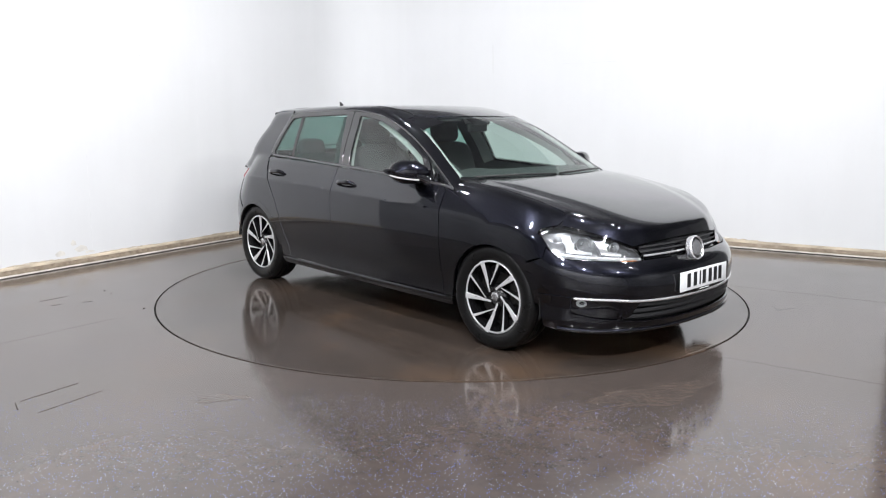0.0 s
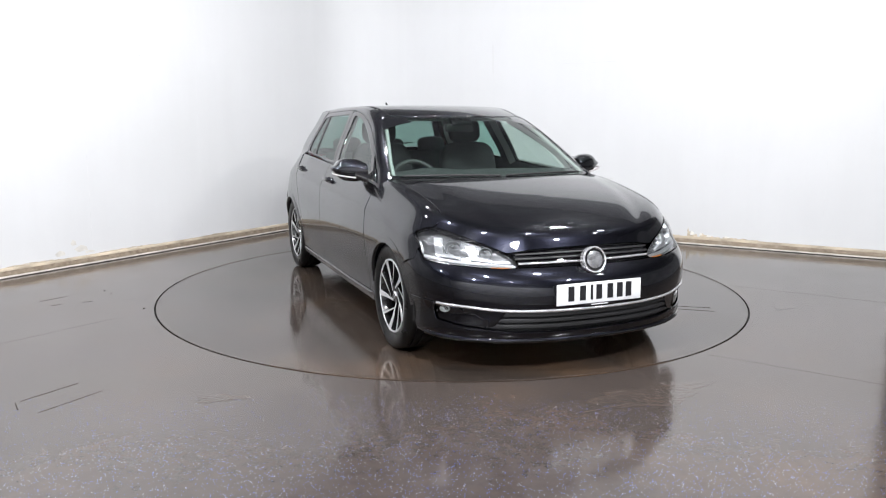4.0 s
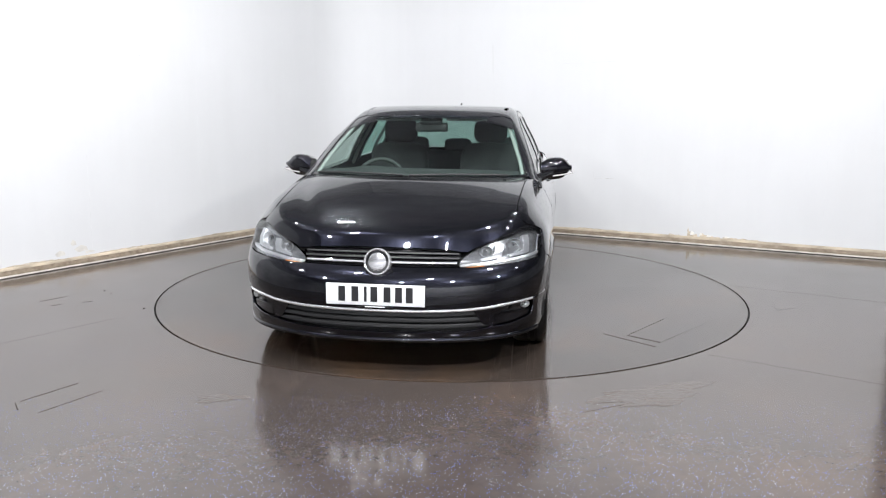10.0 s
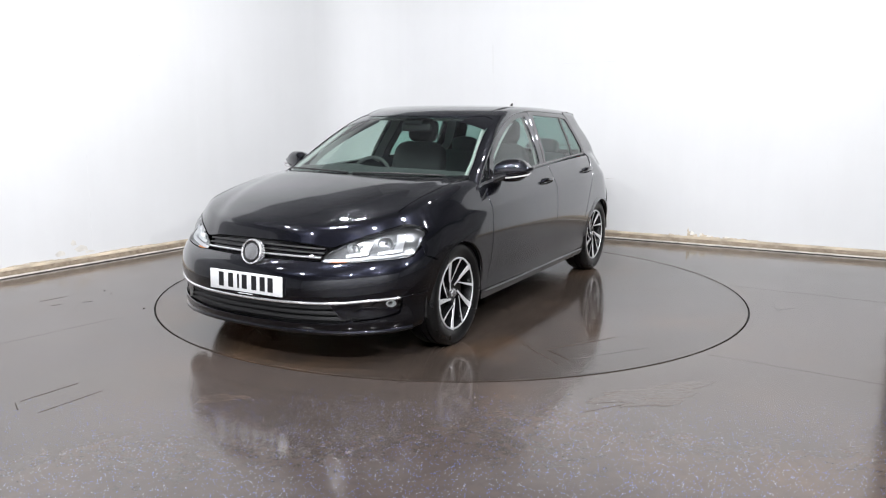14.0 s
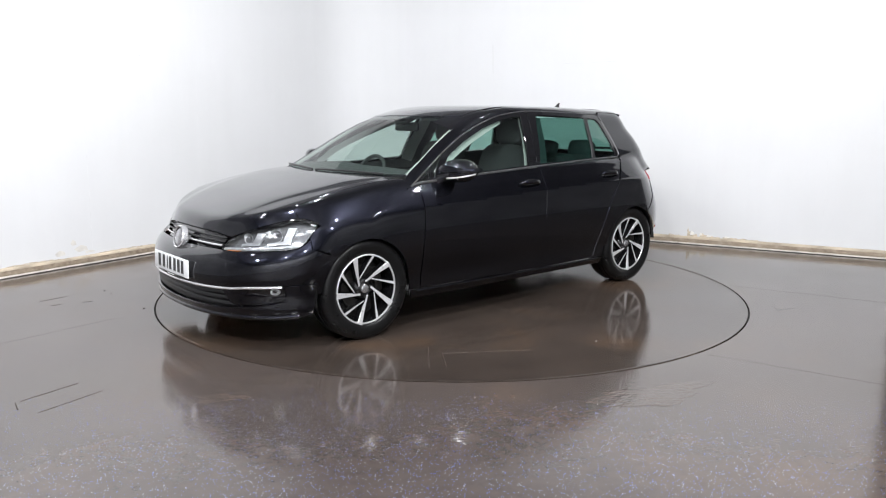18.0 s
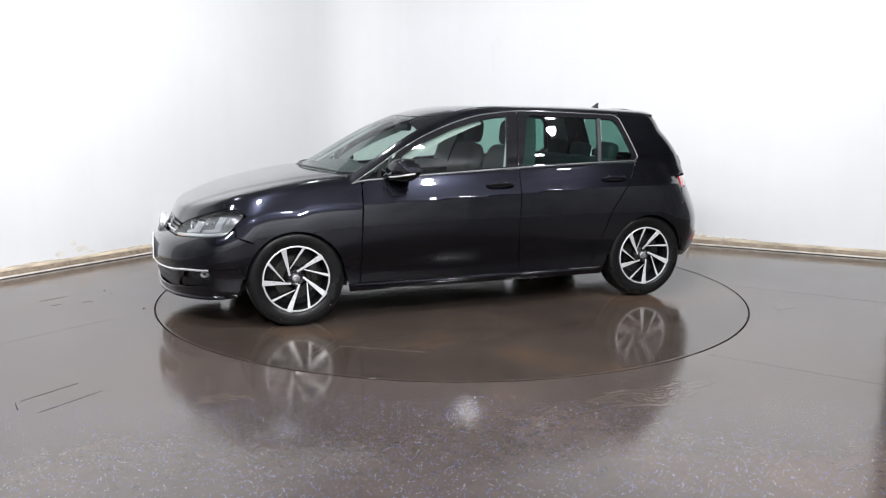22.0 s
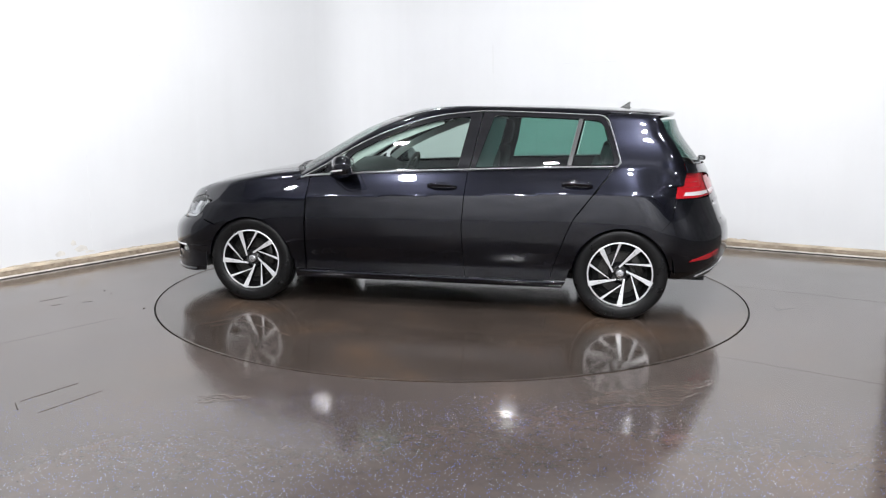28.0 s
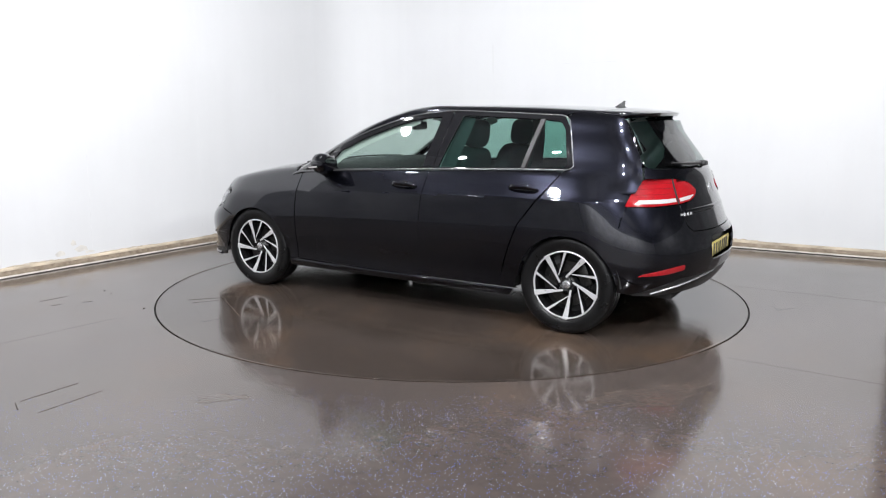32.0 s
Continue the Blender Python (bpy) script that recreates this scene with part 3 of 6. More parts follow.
HOOD_MID = [(-2.2, 0.99), (0.6, 0.99), (1.0, 0.984), (1.17, 0.968), (1.38, 0.932), (1.66, 0.868), (1.85, 0.806), (1.98, 0.750), (2.06, 0.695), (2.15, 0.65)]
ROOF_MID = [(-2.1, 1.31), (-1.75, 1.384), (-1.3, 1.416), (-0.9, 1.430), (-0.45, 1.433), (0.0, 1.424), (0.2, 1.402), (0.4, 1.358), (0.6, 1.294), (1.2, 0.934)]
BELLY = [(-2.2, 0.985), (-1.6, 0.988), (-1.3, 0.996), (-0.6, 1.0), (0.3, 1.0), (0.9, 0.993), (1.3, 0.99), (1.6, 0.985), (2.2, 0.98)]
# height at the middle, share of the shoulder curve followed, nose x, half width, tail x
NOSE_LEN, TAIL_LEN, FENDER_TAPER, QUARTER_TAPER = 0.555, 0.610, 0.040, 0.050
# height, share of the shoulder curve, nose x, half width, tail x, roundness of nose and tail in plan
TUB = [(0.170, 0.000, 2.072, 0.779, -1.880, 2.30, 2.16), (0.195, 0.000, 2.129, 0.844, -1.925, 2.35, 2.23), (0.235, 0.000, 2.147, 0.862, -1.965, 2.33, 2.30),
       (0.280, 0.000, 2.154, 0.864, -2.005, 2.30, 2.37), (0.350, 0.020, 2.170, 0.868, -2.052, 2.19, 2.42), (0.450, 0.050, 2.178, 0.888, -2.071, 2.17, 2.38),
       (0.550, 0.120, 2.158, 0.900, -2.074, 2.18, 2.31), (0.630, 0.250, 2.120, 0.904, -2.056, 2.17, 2.25), (0.720, 0.480, 2.080, 0.899, -2.022, 2.12, 2.17),
       (0.800, 0.650, 2.061, 0.891, -1.990, 2.17, 2.10), (0.814, 0.680, 2.057, 0.886, -1.984, 2.18, 2.10), (0.860, 0.780, 2.045, 0.864, -1.967, 2.25, 2.12), (0.920, 0.900, 2.030, 0.833, -1.947, 2.33, 2.16),
       (0.985, 1.000, 2.011, 0.790, -1.934, 2.41, 2.2)]
# how much each of these lines climbs towards the tail
CLIMB = [0.0] * 7 + [0.006, 0.015, 0.022, 0.022, 0.014, 0.005, 0.0]
GREEN = [(0.900, 0.000, 1.233, 0.832, -1.950, 2.45, 2.10), (0.990, 0.050, 1.073, 0.772, -1.919, 2.80, 2.42), (1.080, 0.150, 0.916, 0.738, -1.856, 2.74, 2.56),
         (1.180, 0.350, 0.749, 0.691, -1.786, 2.65, 2.70), (1.270, 0.600, 0.582, 0.643, -1.730, 2.55, 2.80), (1.340, 0.850, 0.404, 0.610, -1.706, 2.46, 2.60),
         (1.388, 1.000, 0.245, 0.580, -1.691, 2.38, 2.32), (1.414, 1.000, 0.106, 0.537, -1.675, 2.29, 2.05)]


def tub_rows():
    rows = []
    for i, (z, k, xf, hw, xr, nf, nr) in enumerate(TUB):
        x, y = plan_loop(xf, xr, hw, NOSE_LEN, nf, TAIL_LEN, nr, BELLY)
        w = (i / 13) ** 2
        y = y * (1 - w * FENDER_TAPER * np.clip((x - 0.7) / 1.0, 0, 1) ** 1.3 - w * QUARTER_TAPER * np.clip((-0.9 - x) / 1.0, 0, 1) ** 1.3)
        zz = z + k * (spline(SHOULDER, x) - 0.985) + CLIMB[i] * np.clip((0.4 - x) / 1.4, 0, 1)
        rows.append(np.stack([x, y, zz], 1))
    last = rows[-1]
    for s, f in ((0.93, 0.36), (0.80, 0.62), (0.60, 0.83), (0.35, 0.955), (0.0, 1.0)):
        top = last.copy()
        top[:, 1] = last[:, 1] * s
        top[:, 2] = last[:, 2] + (spline(HOOD_MID, last[:, 0]) - last[:, 2]) * f
        rows.append(top)
    return rows


def green_rows():
    rows = []
    for z, k, xf, hw, xr, nf, nr in GREEN:
        # the tail's corner is tighter round the rear window than at the waist
        w = min(1.0, max(0.0, (z - 1.0) / 0.15))
        x, y = plan_loop(xf + 0.012, xr, hw, 0.17, 4.0, 0.32 - 0.08 * w, 2.6 + 0.8 * w, [(-2.2, 0.92), (-1.6, 0.96), (-1.0, 0.99), (-0.3, 1.0), (0.3, 1.0), (1.2, 0.985)], 0.18, 0.05 + 0.012 * w)
        drop = spline([(-2.1, -0.055), (-1.3, -0.024), (-0.8, -0.006), (-0.4, 0.0), (1.2, 0.0)], x)
        rows.append(np.stack([x, y, z + k * drop], 1))
    last = rows[-1]
    for s, f in ((0.88, 0.34), (0.7, 0.62), (0.45, 0.87), (0.2, 0.98), (0.0, 1.0)):
        top = last.copy()
        top[:, 1] = last[:, 1] * s
        top[:, 2] = last[:, 2] + (spline(ROOF_MID, last[:, 0]) - last[:, 2]) * f
        rows.append(top)
    return rows


def grid_faces(nr, nc, start, flip):
    f = []
    for i in range(nr - 1):
        for j in range(nc - 1):
            a = start + i * nc + j
            q = (a, a + 1, a + nc + 1, a + nc)
            f.append(q[::-1] if flip else q)
    return f


def master():
    """Vertices, faces and smooth normals of the closed body skin, both halves."""
    V, F, N = [], [], []
    for rows, n in ((tub_rows(), 6), (green_rows(), 6)):
        G = smooth_rows(rows, n)
        du = np.gradient(G, axis=1)
        dv = np.gradient(G, axis=0)
        nor = np.cross(du, dv)
        nor /= np.linalg.norm(nor, axis=2, keepdims=True) + 1e-12
        for side in (1, -1):
            g = G.copy()
            m = nor.copy()
            g[:, :, 1] *= side
            m[:, :, 1] *= side
            F += grid_faces(g.shape[0], g.shape[1], sum(len(v) for v in V), side < 0)
            V.append(g.reshape(-1, 3))
            N.append(m.reshape(-1, 3))
    return np.concatenate(V), F, np.concatenate(N)


SKIN_V, SKIN_F, SKIN_N = master()


# ---- panels cut from the master skin ----
from mathutils.bvhtree import BVHTree

_split = 2 * ((len(TUB) + 5 - 1) * 6 + 1) * NU
SKIN_T = [t for f in SKIN_F for t in ((f[0], f[1], f[2]), (f[0], f[2], f[3]))]
_pts = [Vector(v) for v in SKIN_V]
TRIS = {"tub": [t for t in SKIN_T if t[0] < _split], "green": [t for t in SKIN_T if t[0] >= _split], "all": SKIN_T}
TREES = {k: BVHTree.FromPolygons(_pts, v) for k, v in TRIS.items()}
FRONT_AXIS, REAR_AXIS = 1.0, -1.0
R2 = math.sqrt(0.5)


def ray_of(view, u, v):
    """Start and way of the ray that meets the skin at the panel coordinates (u, v)."""
    if view == "side":
        return Vector((u, 2.0, v)), Vector((0, -1, 0))
    if view == "top":
        return Vector((u, v, 3.0)), Vector((0, 0, -1))
    if view == "nose":
        return Vector((3.0, u, v)), Vector((-1, 0, 0))
    if view == "diag":
        return Vector((u, -v * R2 + 2.0, v * R2 + 2.0)), Vector((0, -R2, -R2))
    if view == "hood":
        return Vector((u * R2 + 2.0, v, -u * R2 + 2.0)), Vector((-R2, 0, -R2))
    if view == "quart":
        return Vector((u * R2 - 2.0, u * R2 + 2.0, v)), Vector((R2, -R2, 0))
    a = radians(u)
    if view == "front":
        d = Vector((math.cos(a), math.sin(a), 0))
        return Vector((FRONT_AXIS, 0, v)) + d * 2, -d
    d = Vector((-math.cos(a), math.sin(a), 0))
    return Vector((REAR_AXIS, 0, v)) + d * 2, -d


def to_view(view, p):
    x, y, z = p
    if view == "side":
        return (x, z)
    if view == "top":
        return (x, y)
    if view == "nose":
        return (y, z)
    if view == "diag":
        return (x, (z - y) * R2)
    if view == "hood":
        return ((x - z) * R2, y)
    if view == "quart":
        return ((x + y) * R2, z)
    if view == "front":
        return (math.degrees(math.atan2(y, x - FRONT_AXIS)), z)
    return (math.degrees(math.atan2(y, REAR_AXIS - x)), z)


def lift(view, u, v, tree="all"):
    """The skin's point and smooth normal at the panel coordinates."""
    o, d = ray_of(view, u, v)
    loc, _, idx, _ = TREES[tree].ray_cast(o, d)
    if loc is None:
        mid = o + d * (2.0 if view in ("front", "rear") else 1.2)
        loc, _, idx, _ = TREES[tree].find_nearest(mid)
    i, j, k = TRIS[tree][idx]
    a, b, c = _pts[i], _pts[j], _pts[k]
    n = (b - a).cross(c - a)
    q = n.dot(n)
    if q < 1e-18:
        return loc, Vector(SKIN_N[i])
    w1 = (loc - a).cross(c - a).dot(n) / q
    w2 = (b - a).cross(loc - a).dot(n) / q
    m = SKIN_N[i] * (1 - w1 - w2) + SKIN_N[j] * w1 + SKIN_N[k] * w2
    m = Vector(m)
    return loc, (m.normalized() if m.length > 1e-9 else Vector((0, 0, 1)))


def round_path(pts, r, closed=True, n=4):
    """Rounds the corners of a polyline by quadratic arcs of reach r."""
    out = []
    m = len(pts)
    for i, p in enumerate(pts):
        if not closed and i in (0, m - 1):
            out.append(p)
            continue
        a, b = pts[i - 1], pts[(i + 1) % m]
        p0, va, vb = np.array(p, float), np.array(a, float) - p, np.array(b, float) - p
        la, lb = np.linalg.norm(va), np.linalg.norm(vb)
        ra, rb = min(r, la * 0.45), min(r, lb * 0.45)
        s, e = p0 + va / la * ra, p0 + vb / lb * rb
        for k in range(n + 1):
            t = k / n
            out.append(tuple((1 - t) ** 2 * s + 2 * t * (1 - t) * p0 + t * t * e))
    return out


def curve_path(pts, n=6):
    """A smooth open curve through the points."""
    P = [np.array(p, float) for p in pts]
    P = [2 * P[0] - P[1]] + P + [2 * P[-1] - P[-2]]
    out = []
    for i in range(1, len(P) - 2):
        for k in range(n):
            t = k / n
            a, b, c, d = P[i - 1:i + 3]
            out.append(tuple(0.5 * (2 * b + (c - a) * t + (2 * a - 5 * b + 4 * c - d) * t * t + (3 * b - a - 3 * c + d) * t ** 3)))
    out.append(tuple(P[-2]))
    return out


def mirror_half(half):
    """Closes a half outline, from the centre line out and back to it, to the other side."""
    return list(half) + [(-u, v) for u, v in reversed(half) if u != 0]


def mirror_top(half):
    return list(half) + [(u, -v) for u, v in reversed(half) if v != 0]


def clip_cell(poly, lo, hi):
    for ax in (0, 1):
        for lim, sgn in ((lo[ax], 1), (hi[ax], -1)):
            out = []
            m = len(poly)
            for i in range(m):
                p, q = poly[i], poly[(i + 1) % m]
                ip, iq = (p[ax] - lim) * sgn >= 0, (q[ax] - lim) * sgn >= 0
                if ip:
                    out.append(p)
                if ip != iq:
                    t = (lim - p[ax]) / (q[ax] - p[ax])
                    r = [p[0] + (q[0] - p[0]) * t, p[1] + (q[1] - p[1]) * t]
                    r[ax] = lim
                    out.append(tuple(r))
            poly = out
            if len(poly) < 3:
                return []
    return poly


def flat_cells(poly, su, sv):
    """Cuts a plane polygon into grid cells; returns points and faces."""
    us, vs = [p[0] for p in poly], [p[1] for p in poly]
    u0, v0 = math.floor(min(us) / su) * su, math.floor(min(vs) / sv) * sv
    nu, nv = int((max(us) - u0) / su) + 1, int((max(vs) - v0) / sv) + 1
    index, pts, faces = {}, [], []
    for i in range(nu):
        strip = clip_cell(poly, (u0 + i * su, -1e9), (u0 + (i + 1) * su, 1e9))
        if len(strip) < 3:
            continue
        for j in range(nv):
            c = clip_cell(strip, (u0 + i * su, v0 + j * sv), (u0 + (i + 1) * su, v0 + (j + 1) * sv))
            if len(c) < 3:
                continue
            ids = []
            for p in c:
                key = (round(p[0] * 20000), round(p[1] * 20000))
                if key not in index:
                    index[key] = len(pts)
                    pts.append(p)
                if not ids or ids[-1] != index[key]:
                    ids.append(index[key])
            if ids and ids[0] == ids[-1]:
                ids.pop()
            if len(ids) >= 3 and len(set(ids)) == len(ids):
                area = sum(pts[ids[k]][0] * pts[ids[(k + 1) % len(ids)]][1] - pts[ids[(k + 1) % len(ids)]][0] * pts[ids[k]][1] for k in range(len(ids)))
                if abs(area) > 1e-9:
                    faces.append(tuple(ids) if area > 0 else tuple(reversed(ids)))
    used = sorted({i for f in faces for i in f})
    place = {i: k for k, i in enumerate(used)}
    return [pts[i] for i in used], [tuple(place[i] for i in f) for f in faces]


def shaped_mesh(name, P, N, faces, depth, mats):
    """A skin from points, normals and faces, its border turned inwards by depth."""
    P, N = [Vector(p) for p in P], [Vector(n) for n in N]
    out = []
    for f in faces:
        n = Vector((0, 0, 0))
        for k in range(len(f)):
            n += P[f[k]].cross(P[f[(k + 1) % len(f)]])
        ref = N[f[0]]
        out.append(f if n.dot(ref) >= 0 else tuple(reversed(f)))
    count = {}
    for f in out:
        for k in range(len(f)):
            e = (f[k], f[(k + 1) % len(f)])
            count[tuple(sorted(e))] = None if tuple(sorted(e)) in count else e
    if depth:
        side = {}
        edges = [e for e in count.values() if e]
        for a, b in edges:
            d = (P[b] - P[a])
            if d.length < 1e-7:
                continue
            o = d.cross(N[a] + N[b]).normalized()
            for q in (a, b):
                side[q] = side.get(q, Vector((0, 0, 0))) + o
        top, low = {}, {}
        for q, o in side.items():
            o = o.normalized() if o.length > 1e-9 else N[q]
            mid = (o * 0.75 + N[q] * 0.65).normalized()
            top[q] = len(P)
            P.append(P[q].copy())
            N.append(mid)
            low[q] = len(P)
            P.append(P[q] - N[q] * depth)
            N.append(o)
        for a, b in edges:
            if a in top and b in top:
                out.append((top[a], low[a], low[b], top[b]))
    me = bpy.data.meshes.new(name)
    me.from_pydata([tuple(p) for p in P], [], out)
    me.polygons.foreach_set("use_smooth", [True] * len(me.polygons))
    me.materials.append(mats)
    me.update()
    me.normals_split_custom_set_from_vertices([tuple(n) for n in N])
    return me


def link(name, me, parent, label=""):
    ob = new(name, me)
    ob.parent = parent
    if label:
        tagged(ob, label)
    return ob


def panel(name, poly, view, mat, parent, tree="all", step=0.035, raise_=0.0, depth=0.012, label="", both=False, shape=None, relax=0, soften=0):
    """A body panel: the outline in panel coordinates, laid on the skin. both: also the mirrored one; parent may then be a pair."""
    su = step * (40 if view in ("front", "rear") else 1)
    pts, faces = flat_cells(poly, su, step)
    P, N = [], []
    for u, v in pts:
        p, n = lift(view, u, v, tree)
        P.append(p + n * raise_)
        N.append(n)
    if shape:
        P, N = zip(*[shape(p, n) for p, n in zip(P, N)])
        P, N = list(P), list(N)
    if relax:
        near = {}
        for f in faces:
            for k in range(len(f)):
                near.setdefault(f[k], set()).update((f[k - 1], f[(k + 1) % len(f)]))
        for _ in range(relax):
            Q = []
            M = []
            for i in range(len(P)):
                q = P[i]
                if abs(q.z - 0.985) < 0.075 and len(near[i]) > 2:
                    way = ray_of(view, 0, 0)[1]
                    q = q + way * (sum((P[j] - q).dot(way) for j in near[i]) / len(near[i]) * 0.5)
                    M.append((N[i] + sum((N[j] for j in near[i]), Vector()) / len(near[i])).normalized())
                else:
                    M.append(N[i])
                Q.append(q)
            P, N = Q, M
    if soften:
        # rounds hard bends inside the outline; the border keeps its place
        near, edge_use = {}, {}
        for f in faces:
            for k in range(len(f)):
                near.setdefault(f[k], set()).update((f[k - 1], f[(k + 1) % len(f)]))
                e = tuple(sorted((f[k - 1], f[k])))
                edge_use[e] = edge_use.get(e, 0) + 1
        rim = {i for e, c in edge_use.items() if c == 1 for i in e}
        for _ in range(soften):
            Q = [P[i] if i in rim else P[i] * 0.5 + sum((P[j] for j in near[i]), Vector()) * (0.5 / len(near[i])) for i in range(len(P))]
            N = [(N[i] + sum((N[j] for j in near[i]), Vector()) / len(near[i])).normalized() for i in range(len(P))]
            P = Q
    pl, pr = parent if isinstance(parent, tuple) else (parent, parent)
    left = link(name, shaped_mesh(name, P, N, faces, depth, mat), pl, label)
    if not both:
        return left
    flip = Vector((1, -1, 1))
    right = link(name, shaped_mesh(name, [p * flip for p in P], [n * flip for n in N], faces, depth, mat), pr, label)
    return left, right


def resample(path, n, closed):
    P = [np.array(p, float) for p in path]
    if closed:
        P.append(P[0])
    s = np.concatenate([[0], np.cumsum([np.linalg.norm(b - a) for a, b in zip(P, P[1:])])])
    q = np.linspace(0, s[-1], n + (1 if closed else 0))
    A = np.array(P)
    R = np.stack([np.interp(q, s, A[:, k]) for k in range(A.shape[1])], 1)
    return [tuple(r) for r in (R[:-1] if closed else R)]


def ring(name, outer, inner, view, mat, parent, tree="all", n=72, raise_=0.0, depth=0.012, both=True, label=""):
    """A frame between two closed outlines that start at matching corners."""
    A, B = resample(outer, n, True), resample(inner, n, True)
    P, N, F = [], [], []
    for k in range(n):
        for t in (0.0, 1.0):
            u, v = A[k][0] * (1 - t) + B[k][0] * t, A[k][1] * (1 - t) + B[k][1] * t
            p, m = lift(view, u, v, tree)
            P.append(p + m * raise_)
            N.append(m)
    for k in range(n):
        j = (k + 1) % n
        F.append((2 * k, 2 * j, 2 * j + 1, 2 * k + 1))
    pl, pr = parent if isinstance(parent, tuple) else (parent, parent)
    left = link(name, shaped_mesh(name, P, N, F, depth, mat), pl, label)
    if not both:
        return left
    flip = Vector((1, -1, 1))
    right = link(name, shaped_mesh(name, [p * flip for p in P], [q * flip for q in N], F, depth, mat), pr, label)
    return left, right


def mirrored(ob, parent, name=None):
    """The mirrored twin of a mesh part."""
    me = ob.data.copy()
    for v in me.vertices:
        v.co.y = -v.co.y
    me.flip_normals()
    twin = new(name or ob.name.split(".")[0], me)
    twin.parent = parent
    for key in ("label",):
        if key in ob:
            twin[key] = ob[key]
    return twin


def strip(name, path, view, mat, parent, tree="all", width=0.012, height=0.006, both=True, label="", n=40, smooth=True):
    """A raised moulding of a flat-round section that follows a path on the skin."""
    pts = [lift(view, u, v, tree) for u, v in resample(curve_path(path) if smooth else path, n, False)]
    bm = bmesh.new()
    rings = []
    for i, (p, m) in enumerate(pts):
        d = (pts[min(i + 1, n - 1)][0] - pts[max(i - 1, 0)][0]).normalized()
        w = d.cross(m).normalized()
        rings.append([bm.verts.new(p + w * (width / 2) * math.cos(a) + m * (height * math.sin(a))) for a in [math.pi * k / 6 for k in range(7)]] + [bm.verts.new(p - m * 0.004)])
    for a, b in zip(rings, rings[1:]):
        for k in range(8):
            j = (k + 1) % 8
            bm.faces.new((a[k], a[j], b[j], b[k]))
    bm.faces.new(rings[0])
    bm.faces.new(rings[-1])
    pl, pr = parent if isinstance(parent, tuple) else (parent, parent)
    left = part(name, bm, mat, pl, label, smooth=50)
    if both:
        return left, mirrored(left, pr)
    return left


def arch(cx, r, a0, a1, n=18, cz=0.308):
    """Points of a wheel arch in side view, degrees from the front over the top."""
    return [(cx + r * math.cos(radians(a0 + (a1 - a0) * k / n)), cz + r * math.sin(radians(a0 + (a1 - a0) * k / n))) for k in range(n + 1)]


def side_points(pts, tree="all"):
    return [tuple(lift("side", x, z, tree)[0]) for x, z in pts]


def as_view(view, pts3):
    return [to_view(view, p) for p in pts3]


# ---- body panels ----
FA, RA = 1.315, -1.315
BELT = [(0.93, 0.914), (0.86, 0.929), (0.60, 0.947), (0.32, 0.963), (-0.20, 0.988), (-0.60, 1.003), (-0.95, 1.014), (-1.24, 1.021)]
AR_F, AR_R = 0.332, 0.334


def belt(x, d=0.0):
    xs = [p[0] for p in reversed(BELT)]
    return float(np.interp(x, xs, [p[1] for p in reversed(BELT)])) + d


